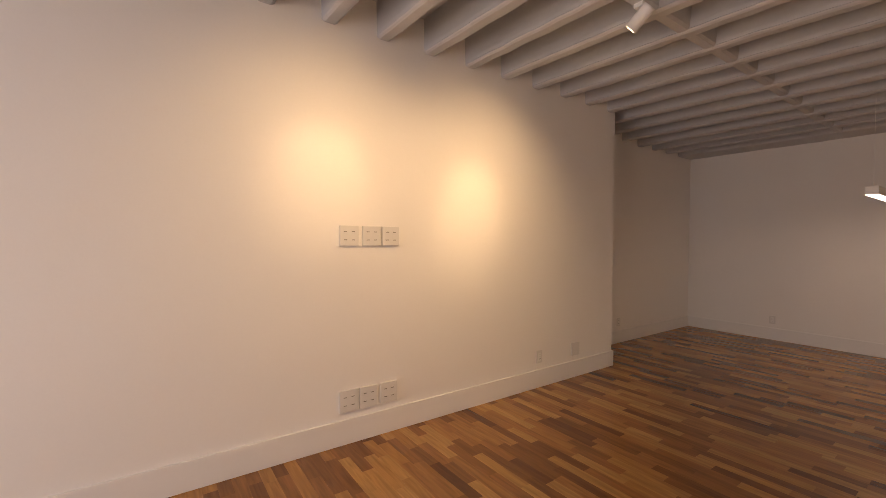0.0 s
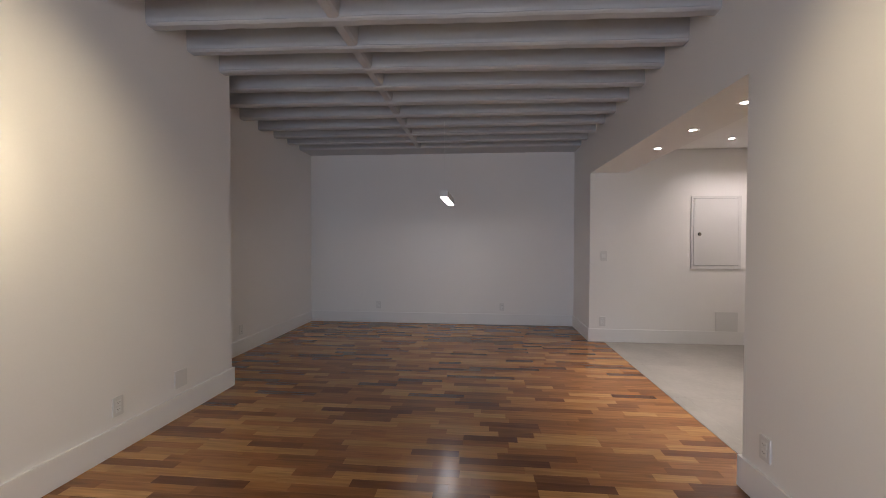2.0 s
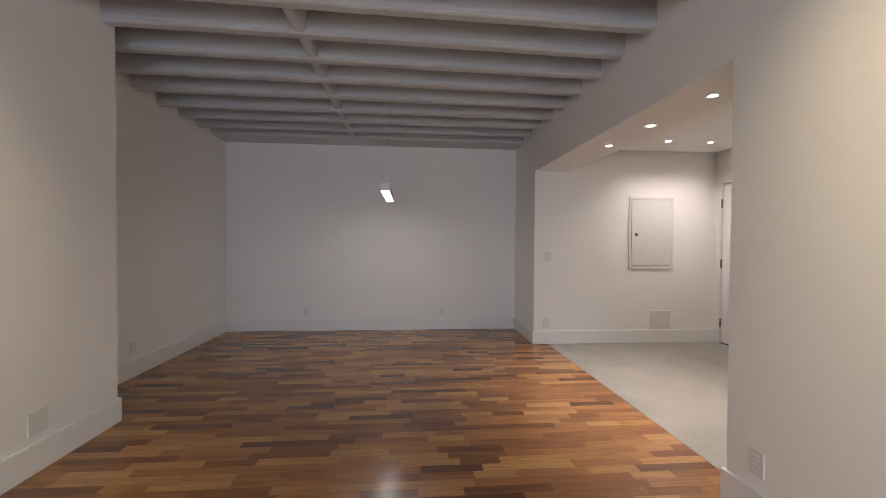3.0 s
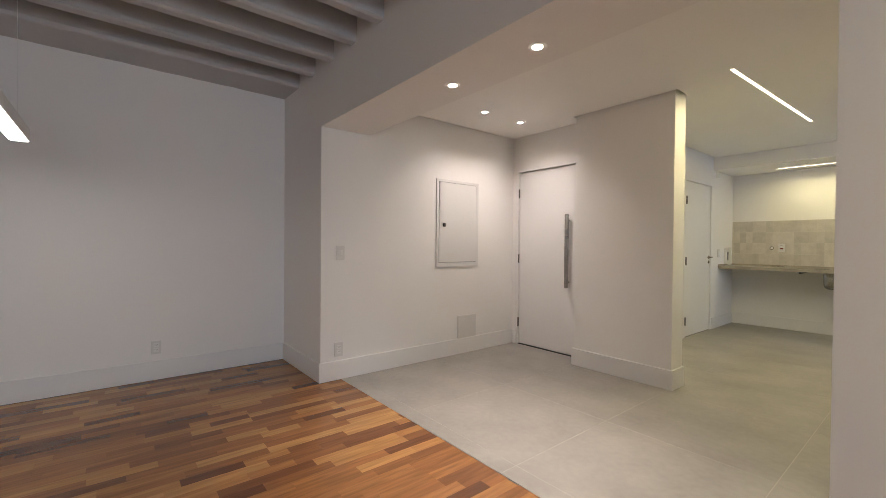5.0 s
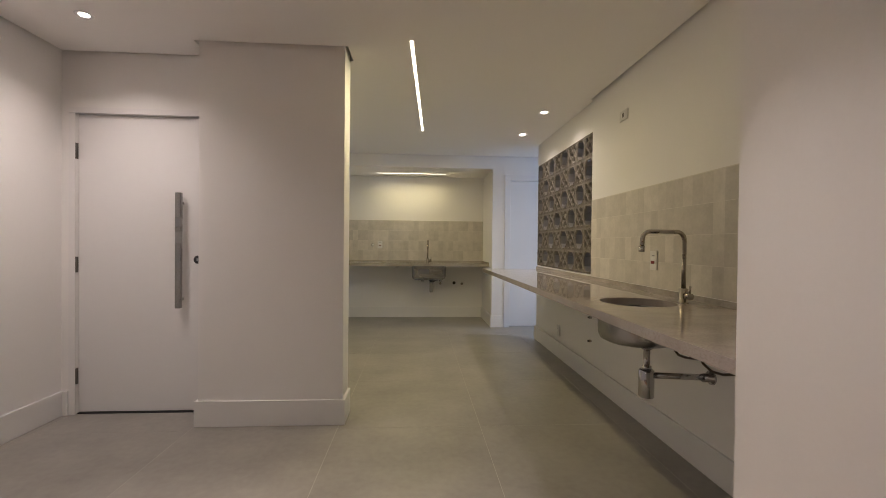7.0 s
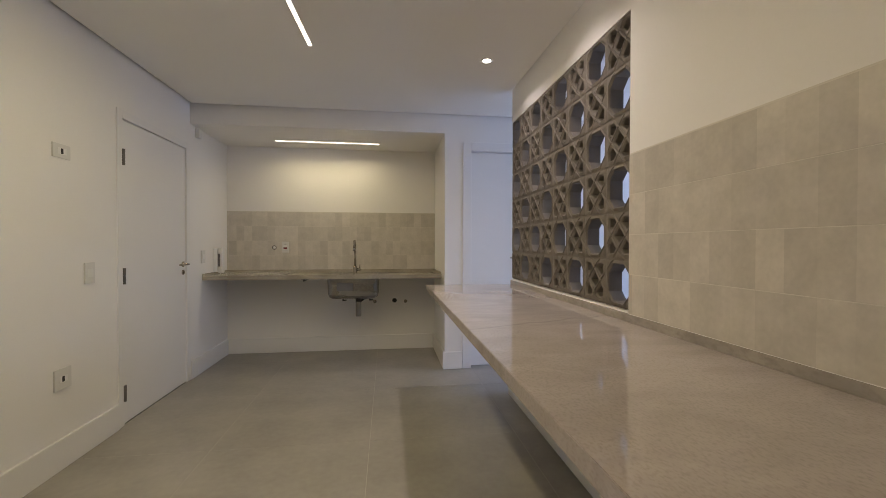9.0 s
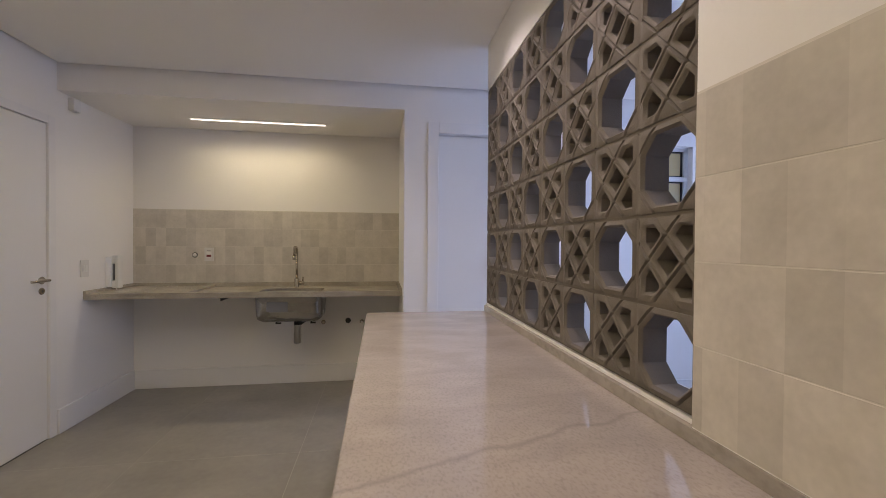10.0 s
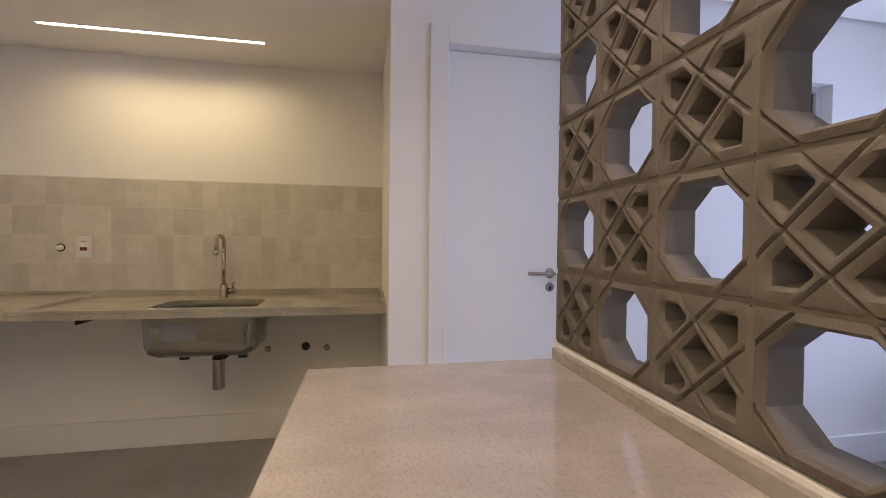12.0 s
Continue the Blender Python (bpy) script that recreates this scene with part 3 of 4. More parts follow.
def plate(name, m, width, height, label, category, kind="outlet", group="", body=PLATE, deep=0.009):
    """A wall plate; local x along the wall, z up, y out of it. kind: outlet, switch, blank, red, pair."""
    t = thing(name, m, label, category, group)
    part("cover", boxes((-width / 2, width / 2, 0.0, deep, -height / 2, height / 2), bevel=0.0025), body, t)
    if kind == "outlet":
        for z in (0.021, -0.021):
            part("module", boxes((-0.019, 0.019, deep, deep + 0.0015, z - 0.017, z + 0.017)), PLASTIC, t)
            for dx in (-0.009, 0, 0.009):
                part("pin_hole", lathe(bmesh.new(), [(0.0025, 0.0), (0.0025, 0.0008)], (dx, deep + 0.0015, z + (0.003 if dx else -0.002)), "y", 8), BLACK, t)
    elif kind == "grid":
        for dx in (-0.028, 0.028):
            for z in (0.028, -0.028):
                part("socket", boxes((dx - 0.018, dx + 0.018, deep, deep + 0.0015, z - 0.012, z + 0.012)), PLATE, t)
                part("slot", boxes((dx - 0.011, dx + 0.011, deep + 0.0015, deep + 0.0025, z - 0.0022, z + 0.0022)), SLOT, t)
    elif kind == "switch":
        for dx in ((-0.011, 0.011) if width > 0.06 else (0,)):
            part("rocker", boxes((dx - 0.010, dx + 0.010, deep, deep + 0.0035, -0.024, 0.024), bevel=0.001), PLASTIC, t)
    elif kind == "red":
        part("module", boxes((-0.021, 0.021, deep, deep + 0.002, -0.026, 0.022)), PLASTIC, t)
        part("red_socket", boxes((-0.019, 0.019, deep + 0.002, deep + 0.0045, -0.022, -0.002), bevel=0.001), RED, t, "dark red socket insert")
        for dx in (-0.012, -0.004, 0.004, 0.012):
            part("print_mark", boxes((dx - 0.0025, dx + 0.0025, deep, deep + 0.0006, 0.030, 0.036)), GREYP, t)
    elif kind == "black":
        part("module", boxes((-0.030, 0.030, deep, deep + 0.0015, -0.017, 0.017)), PLASTIC, t)
        part("socket", boxes((-0.006, 0.010, deep + 0.0015, deep + 0.003, -0.015, 0.015)), BLACK, t)
    return t


LEFT, RIGHT, FAR, FOY, KL, BAR = 180, 0, 90, 90, 90, -90
for x in (1.475, 1.64, 1.79):
    plate("wall_plate", pose(x, YL, 1.42, 0, 0, LEFT), 0.135, 0.135, "square white wall plate with four small sockets", "wall plate", "grid", "television plates", deep=0.016)
for x in (1.475, 1.62, 1.78):
    plate("wall_plate", pose(x, YL, 0.295, 0, 0, LEFT), 0.135, 0.145, "square white wall plate above the baseboard", "wall plate", "grid", "television plates", deep=0.016)
plate("wall_outlet", pose(3.39, YL, 0.29, 0, 0, LEFT), 0.075, 0.12, "white wall outlet above the baseboard", "outlet", "outlet", "living room outlets")
plate("wall_plate", pose(3.935, YL, 0.285, 0, 0, LEFT), 0.125, 0.13, "blank white wall plate above the baseboard", "wall plate", "blank")
for y in (2.39, 0.395):
    plate("wall_outlet", pose(XF, y, 0.285, 0, 0, FAR), 0.075, 0.115, "white wall outlet above the baseboard", "outlet", "outlet", "living room outlets")
plate("wall_outlet", pose(3.205, YR, 0.30, 0, 0, RIGHT), 0.078, 0.12, "white wall outlet above the baseboard", "outlet", "outlet", "living room outlets")
plate("wall_outlet", pose(5.6, YLF, 0.285, 0, 0, LEFT), 0.075, 0.115, "white wall outlet above the baseboard", "outlet", "outlet", "living room outlets")
plate("light_switch", pose(FX, -0.89, 1.135, 0, 0, FOY), 0.08, 0.125, "white light switch by the entrance", "switch", "switch")
plate("wall_outlet", pose(FX, -0.88, 0.27, 0, 0, FOY), 0.078, 0.125, "white wall outlet by the entrance", "outlet", "outlet")
plate("blank_cover", pose(FX, -2.425, 0.275, 0, 0, FOY), 0.27, 0.29, "blank white square cover above the baseboard", "wall plate", "blank", body=PLATE, deep=0.013)

m = thing("meter_panel", pose(FX, -2.28, 1.445, 0, 0, FOY), "flush white metal electrical panel with small lock", "electrical panel")
part("panel_frame", boxes((-0.305, 0.305, 0, 0.014, -0.47, -0.425), (-0.305, 0.305, 0, 0.014, 0.44, 0.47), (-0.305, -0.270, 0, 0.014, -0.425, 0.44), (0.275, 0.305, 0, 0.014, -0.425, 0.44), bevel=0.003), PLATE, m)
part("panel_back", boxes((-0.27, 0.275, 0.0, 0.008, -0.425, 0.44)), GREYP, m)
part("panel_door", boxes((-0.266, 0.271, 0.009, 0.018, -0.421, 0.436), bevel=0.002), PLATE, m)
lk = part("panel_lock", lathe(bmesh.new(), [(0.022, 0), (0.022, 0.008), (0.016, 0.012)], (0.205, 0.018, -0.02), "y"), BLACK, m, "black panel lock")
part("key_slot", boxes((0.198, 0.212, 0.030, 0.033, -0.038, 0.0)), BRONZE, lk)


def downlight(x, y, z, watts, cone, colour=ROSE):
    t = thing("downlight", pose(x, y, z), "small round recessed ceiling downlight, switched on", "downlight", "recessed downlights")
    part("rim", lathe(bmesh.new(), [(0.0265, -0.001), (0.040, -0.0045), (0.046, -0.004), (0.047, 0.0)], caps=False), PLASTIC, t)
    part("lens", lathe(bmesh.new(), [(0.0, -0.0008), (0.027, -0.0008)]), G_DOWN, t)
    spot_lamp("downlight_lamp", look((x, y, z - 0.012), (x, y + 0.0005, 0)), watts, colour, cone, 1.0, 0.03)


for x, share in ((3.88, 0.6), (4.55, 1.1), (5.22, 1.2)):
    downlight(x, -0.985, SOFFIT, HEAD_W * share, 82)
for x, y, watts, cone in ((6.12, -2.16, FOYER_W, 136), (6.12, -2.69, FOYER_W, 136), (2.96, -4.15, DOWN_W, 140), (2.96, -4.97, DOWN_W, 140)):
    downlight(x, y, CEILING, watts, cone, ROSE if x > 5 else NEUTRAL)

t = thing("linear_ceiling_light", pose(4.187, -3.87, CEILING, 0, 0, -2.75), "long recessed linear ceiling light, switched on", "ceiling light")
part("frame", boxes((-0.016, -0.0115, -1.035, 1.035, -0.003, 0.0), (0.0115, 0.016, -1.035, 1.035, -0.003, 0.0)), PLASTIC, t)
part("diffuser", boxes((-0.011, 0.011, -1.035, 1.035, -0.003, 0.0)), G_STRIP, t)
panel_lamp("strip_lamp", pose(4.187, -3.87, CEILING - 0.008, 0, 0, -2.75), STRIP_W, YELLOW, 0.04, 2.07)
t = thing("niche_light", pose(4.28, -6.745, 2.34), "linear light recessed in the niche, switched on", "ceiling light")
part("frame", boxes((-0.54, 0.54, -0.018, -0.0135, -0.003, 0), (-0.54, 0.54, 0.0135, 0.018, -0.003, 0)), PLASTIC, t)
part("diffuser", boxes((-0.54, 0.54, -0.013, 0.013, -0.002, 0)), G_NICHE, t)
panel_lamp("niche_lamp", pose(4.28, -6.745, 2.332), NICHE_W, YELLOW, 1.07, 0.04, 150)

# ---- kitchen fittings ----


def slab_with_hole(x0, x1, y0, y1, z0, z1, ring):
    """A stone slab with one opening, given as a ring of (x, y) points."""
    bm = bmesh.new()
    for line in (((x0, y0), (x1, y0), (x1, y1), (x0, y1)), ring):
        vs = [bm.verts.new((px, py, z1)) for px, py in line]
        for a, b in zip(vs, vs[1:] + vs[:1]):
            bm.edges.new((a, b))
    bmesh.ops.triangle_fill(bm, edges=bm.edges[:], use_beauty=True)
    up = bmesh.ops.extrude_face_region(bm, geom=bm.faces[:])
    for v in up["geom"]:
        if isinstance(v, bmesh.types.BMVert):
            v.co.z = z0
    bmesh.ops.recalc_face_normals(bm, faces=bm.faces)
    rim = [e for e in bm.edges if len(e.link_faces) == 2 and e.calc_face_angle(0) > 1 and all(v.co.z > z1 - 1e-5 for v in e.verts)]
    bmesh.ops.bevel(bm, geom=rim, offset=0.002, segments=2, affect="EDGES")
    return bm


def round_rect(cx, cy, a, b, r, steps=5):
    out = []
    for sx, sy, start in ((1, 1, 0), (-1, 1, 90), (-1, -1, 180), (1, -1, 270)):
        for k in range(steps + 1):
            t = radians(start + 90 * k / steps)
            out.append((cx + sx * (a - r) + r * math.cos(t), cy + sy * (b - r) + r * math.sin(t)))
    return out


def loft(bm, rings, close=True):
    vs = [[bm.verts.new(p) for p in ring] for ring in rings]
    for a, b in zip(vs, vs[1:]):
        for i in range(len(a)):
            bm.faces.new((a[i], a[(i + 1) % len(a)], b[(i + 1) % len(a)], b[i])).smooth = True
    if close:
        bm.faces.new(vs[-1])
    bmesh.ops.recalc_face_normals(bm, faces=bm.faces)
    return bm


def bowl(shape, depth, z, shrink, corner):
    """Sheet-steel basin with an inner and an outer skin; shape(grow, r) gives the ring."""
    rings = []
    for grow, dz in ((0.0, 0), (-0.003, -0.3), (-0.006, -0.72), (-0.016, -0.88), (-0.045, -0.97), (-shrink, -1.0)):
        rings.append([(px, py, z + dz * depth) for px, py in shape(grow)])
    outer = [[(px, py, pz - (0 if i == 0 else 0.003)) for px, py, pz in [(qx, qy, z + dz * depth) for qx, qy in shape(grow + 0.004)]] for i, (grow, dz) in enumerate(((0.012, 0), (0.004, -0.02), (0.0, -0.3), (-0.003, -0.72), (-0.014, -0.88), (-0.045, -0.97), (-shrink, -1.0)))]
    bm = bmesh.new()
    loft(bm, rings)
    loft(bm, outer)
    return bm


def faucet(m, height, reach, label):
    """Kitchen tap; the spout reaches along local y."""
    t = thing("faucet", m, label, "faucet", "kitchen taps")
    part("base", lathe(bmesh.new(), [(0.027, 0), (0.027, 0.004), (0.022, 0.007), (0.022, 0.075), (0.018, 0.08)]), BRONZE, t)
    r = 0.045
    pts = [(0, 0, 0.075), (0, 0, height - r)] + [tuple(p) for p in arc((0, r, height - r), r, 180, 90, "yz")] + [(0, reach - r, height)] + [tuple(p) for p in arc((0, reach - r, height - r), r, 90, 10, "yz")] + [(0, reach + 0.002, height - r - 0.045)]
    part("spout", tube(bmesh.new(), pts, 0.0115, 16), BRONZE, t)
    part("aerator", tube(bmesh.new(), [(0, reach + 0.002, height - r - 0.035), (0, reach + 0.003, height - r - 0.065)], 0.015, 16), CHROME, t)
    hd = part("handle", tube(bmesh.new(), [(-0.02, 0, 0.04), (-0.062, 0, 0.04)], 0.018, 16), BRONZE, t)
    part("lever", tube(bmesh.new(), [(-0.05, 0, 0.05), (-0.055, 0.0, 0.095)], 0.006, 10), BRONZE, hd)
    return t


# bar counter along the breeze blocks
BT, BB, BE = 0.913, 0.872, 3.335
ring = [(2.985 + 0.19 * math.cos(2 * math.pi * k / 40), -2.345 + 0.19 * math.sin(2 * math.pi * k / 40)) for k in range(40)]
c = thing("bar_counter", pose(0, 0, 0), "polished pinkish quartzite bar counter with round cutout", "countertop")
part("slab", slab_with_hole(BX, BE, -5.46, -1.15, BB, BT, ring), BAR_STONE, c)
part("upstand", boxes((BX - 0.012, BX + 0.004, -5.46, -1.17, BT, 0.946), bevel=0.002), BAR_EDGE, c)
part("upstand", boxes((BX, BE, -1.17, -1.15, BT, 0.957), bevel=0.003), BAR_EDGE, c)

s = thing("round_sink", pose(2.985, -2.345, 0.868), "round stainless steel undermount bar sink", "sink")
part("basin", bowl(lambda g: [((0.20 + g) * math.cos(2 * math.pi * k / 40), (0.20 + g) * math.sin(2 * math.pi * k / 40)) for k in range(40)], 0.172, -0.001, 0.165, 0.2), STEEL, s)
part("drain", lathe(bmesh.new(), [(0.0, -0.168), (0.03, -0.169), (0.036, -0.1715)]), CHROME, s)
part("sticker", boxes((0.1, 0.16, -0.1995, -0.1985, -0.05, -0.02)), PLASTIC, s)
t = thing("bottle_trap", pose(2.957, -2.295, 0.412), "chrome bottle trap with wall pipe under the sink", "drain trap")
part("tailpiece", lathe(bmesh.new(), [(0.032, 0.283), (0.034, 0.274), (0.027, 0.266), (0.027, 0.258), (0.017, 0.255), (0.017, 0.17), (0.024, 0.166), (0.024, 0.145)]), CHROME, t)
part("bottle", lathe(bmesh.new(), [(0.036, 0.0), (0.039, 0.004), (0.039, 0.14), (0.034, 0.148), (0.02, 0.15)]), CHROME, t)
part("waste_pipe", tube(bmesh.new(), [(-0.03, 0, 0.115), (-0.32, 0.05, 0.115)], 0.0165, 16), CHROME, t)
part("wall_flange", lathe(bmesh.new(), [(0.038, 0), (0.036, 0.008), (0.022, 0.016), (0.022, 0.05)], (-0.327, 0.05, 0.115), "x"), CHROME, t)
faucet(pose(2.745, -2.315, BT, 0, 0, -90), 0.385, 0.235, "satin nickel bar tap with square arched spout")
t = thing("supply_hose", pose(2.745, -2.315, 0.866), "dark braided supply hose under the bar counter", "hose", "tap hoses")
part("hose", tube(bmesh.new(), [(0.0, 0.008, 0.0), (0.02, -0.03, -0.105), (0.014, -0.055, -0.179), (0.008, -0.055, -0.223), (0.005, -0.025, -0.244), (0.0, 0.025, -0.244), (-0.01, 0.075, -0.235), (-0.04, 0.105, -0.235), (-0.114, 0.11, -0.237)], 0.0065, 10), RUBBER, t)
part("nut", tube(bmesh.new(), [(-0.112, 0.11, -0.226), (-0.075, 0.11, -0.225)], 0.012, 8), BRONZE, t)
t = thing("supply_hose", pose(2.745, -2.315, 0.866), "dark braided supply hose under the bar counter", "hose", "tap hoses")
part("hose", tube(bmesh.new(), [(-0.008, 0.0, 0.0), (-0.02, 0.05, -0.126), (-0.035, 0.075, -0.210), (-0.045, 0.105, -0.257), (-0.055, 0.15, -0.281), (-0.07, 0.21, -0.279), (-0.09, 0.25, -0.265), (-0.114, 0.275, -0.258)], 0.0065, 10), RUBBER, t)
part("nut", tube(bmesh.new(), [(-0.113, 0.275, -0.246), (-0.085, 0.25, -0.252)], 0.012, 8), BRONZE, t)

plate("red_outlet", pose(BX + 0.001, -2.785, 1.125, 0, 0, BAR), 0.078, 0.125, "white wall outlet with a red socket", "outlet", "red", "red kitchen outlets")
plate("wall_outlet", pose(BX, -3.21, 2.21, 0, 0, BAR), 0.12, 0.075, "white high wall outlet with a dark socket", "outlet", "black")
plate("wall_outlet", pose(BX, -4.59, 0.29, 0, 0, BAR), 0.075, 0.12, "white wall outlet under the bar counter", "outlet", "outlet")
for z in (0.58, 0.37):
    v = thing("water_point", pose(BX, -3.75, z), "capped brass water point on the wall", "water point", "capped water points")
    part("stub", tube(bmesh.new(), [(0, 0, 0), (0.022, 0, 0)], 0.011, 12), BRONZE, v)
    part("cap", tube(bmesh.new(), [(0.022, 0, 0), (0.032, 0, 0)], 0.008, 8), BLACK, v)

# niche counter with its sink
NT, ND, NF, LIP = 0.911, 0.885, -6.435, 0.929
ring = round_rect(4.0, -6.70, 0.255, 0.165, 0.06)
c = thing("niche_counter", pose(0, 0, 0), "beige granite counter with a raised dry zone", "countertop")
part("slab", slab_with_hole(NX, KX, NB, NF, ND, NT, ring), SINK_STONE, c)
part("upstand", boxes((NX, KX, NB, NB + 0.02, NT, 0.948), bevel=0.0015), SINK_STONE, c)
part("upstand", boxes((KX - 0.02, KX, NB + 0.02, NF, NT, 0.948), bevel=0.0015), SINK_STONE, c)
part("upstand", boxes((NX, NX + 0.02, NB + 0.02, NF - 0.02, NT, 0.948), bevel=0.0015), SINK_STONE, c)
part("dry_zone", boxes((4.74, KX - 0.02, NB + 0.02, NF, NT, LIP), bevel=0.002), SINK_STONE, c)
part("front_lip", boxes((NX, 4.74, NF - 0.035, NF, NT, LIP), bevel=0.002), SINK_STONE, c)
s = thing("kitchen_sink", pose(4.0, -6.70, 0.885), "rectangular stainless steel undermount kitchen sink", "sink")
part("basin", bowl(lambda g: round_rect(0, 0, 0.262 + g, 0.172 + g, 0.066 + g * 0.5), 0.222, -0.001, 0.10, 0.07), STEEL, s)
part("drain", lathe(bmesh.new(), [(0.0, -0.218), (0.04, -0.219), (0.046, -0.2215)], (-0.03, 0, 0)), CHROME, s)
part("sticker", boxes((0.0, 0.165, 0.1765, 0.1775, -0.130, -0.035)), GREYP, s, "grey product sticker")
t = thing("sink_drain", pose(3.955, -6.69, 0.48), "chrome drain tail under the kitchen sink", "drain trap")
for dx in (-0.13, 0.15):
    part("mounting_clip", boxes((dx - 0.03, dx + 0.012, 0.05, 0.075, 0.158, 0.170), (dx + 0.0, dx + 0.012, 0.05, 0.075, 0.164, 0.184), bevel=0.002), BLACK, t)
part("flange", lathe(bmesh.new(), [(0.05, 0.181), (0.05, 0.172), (0.03, 0.165), (0.03, 0.14)]), BLACK, t)
part("tailpiece", lathe(bmesh.new(), [(0.028, -0.02), (0.031, -0.017), (0.031, 0.135), (0.034, 0.14)]), CHROME, t)
part("branch", tube(bmesh.new(), [(-0.02, 0, 0.14), (-0.06, -0.01, 0.17), (-0.10, -0.02, 0.176)], 0.012, 10), BLACK, t)
faucet(pose(4.01, -6.945, NT), 0.366, 0.12, "satin nickel kitchen tap with arched spout")
plate("red_outlet", pose(4.80, NB + 0.004, 1.205, 0, 0, 0), 0.078, 0.125, "white wall outlet with a red socket", "outlet", "red", "red kitchen outlets")
v = thing("gas_point", pose(4.92, NB + 0.004, 1.20), "capped pipe end on the tiled wall", "gas point")
part("stub", lathe(bmesh.new(), [(0.019, 0), (0.019, 0.004), (0.014, 0.006), (0.014, 0.02), (0.010, 0.024)], (0, 0, 0), "y"), PLASTIC, v)
part("cap", lathe(bmesh.new(), [(0.024, 0.0), (0.024, 0.005)], (0, 0, 0), "y"), BLACK, v)
v = thing("waste_outlet", pose(3.56, NB, 0.575), "black open waste outlet in the wall", "waste outlet")
part("hole", lathe(bmesh.new(), [(0.026, 0), (0.026, 0.004), (0.021, 0.005)], (0, 0, 0), "y"), BLACK, v)
v = thing("water_point", pose(3.43, NB, 0.563), "capped brass water point on the wall", "water point", "capped water points")
part("stub", lathe(bmesh.new(), [(0.02, 0), (0.02, 0.004), (0.012, 0.006), (0.012, 0.03)], (0, 0, 0), "y"), BRONZE, v)
v = thing("water_point", pose(3.79, NB, 0.565), "capped brass water point on the wall", "water point", "capped water points")
part("stub", lathe(bmesh.new(), [(0.02, 0), (0.02, 0.004), (0.012, 0.006), (0.012, 0.02)], (0, 0, 0), "y"), BRONZE, v)
br = thing("counter_bracket", pose(4.49, -6.50, 0.845), "dark steel bracket under the niche counter", "bracket")
part("arm", boxes((-0.02, 0.02, -0.57, 0.03, 0.033, 0.0395)), BLACK, br)
part("rib", boxes((-0.003, 0.003, -0.57, 0.03, 0.012, 0.033)), BLACK, br)

plate("wall_outlet", pose(KX, -4.685, 1.75, 0, 0, KL), 0.125, 0.078, "white wall outlet with a dark socket", "outlet", "black", "appliance outlets")
plate("wall_outlet", pose(KX, -4.68, 0.495, 0, 0, KL), 0.12, 0.115, "white wall outlet with a dark socket", "outlet", "black", "appliance outlets")
plate("light_switch", pose(KX, -4.895, 1.065, 0, 0, KL), 0.085, 0.125, "white light switch by the kitchen door", "switch", "switch")
plate("light_switch", pose(KX, -6.445, 1.115, 0, 0, KL), 0.085, 0.125, "white light switch above the counter", "switch", "switch")
ph = thing("wall_intercom", pose(KX, -6.73, 1.07, 0, 0, KL), "white wall intercom with its receiver hung up", "intercom")
part("cradle", boxes((-0.045, 0.045, 0, 0.04, -0.12, 0.125), bevel=0.008), PLASTIC, ph)
part("receiver", boxes((-0.030, 0.030, 0.060, 0.088, -0.13, 0.135), (-0.030, 0.030, 0.04, 0.065, 0.07, 0.135), (-0.030, 0.030, 0.04, 0.065, -0.13, -0.07), bevel=0.008), PLASTIC, ph)
part("grip_gap", boxes((-0.020, 0.020, 0.04, 0.044, -0.065, 0.065)), GREYP, ph)
part("cord", tube(bmesh.new(), [(0, 0.05, -0.11), (0.01, 0.07, -0.16), (0.03, 0.10, -0.171), (0.0, 0.16, -0.1715), (-0.05, 0.20, -0.1715), (-0.02, 0.13, -0.1715), (0.0, 0.06, -0.1715)], 0.0035, 8), PLASTIC, ph)
sn = thing("wall_sensor", pose(KX, -6.33, 2.28, 0, 0, KL), "small white ceiling-high sensor box", "sensor")
part("case", boxes((-0.035, 0.035, 0, 0.04, -0.045, 0.045), bevel=0.008), PLASTIC, sn)

# laundry beyond the blocks
plate("light_switch", pose(1.44, NY, 1.14), 0.085, 0.125, "white light switch on the laundry wall", "switch", "switch", body=PLASTIC)
lc = thing("laundry_curb", pose(0.75, -5.1, 0), "low white stone curb on the laundry floor", "curb")
part("top", boxes((-0.3, 0.3, -0.45, 0.75, 0.12, 0.16), bevel=0.003), GLOSS, lc)
part("side", boxes((-0.29, 0.29, -0.44, 0.74, 0.0, 0.12)), PAINT, lc)

# ---- breeze blocks ----
PITCH, RISE, ROWS_N, COLS_N, DEPTH = 0.2113, 0.2148, 6, 8, 0.074


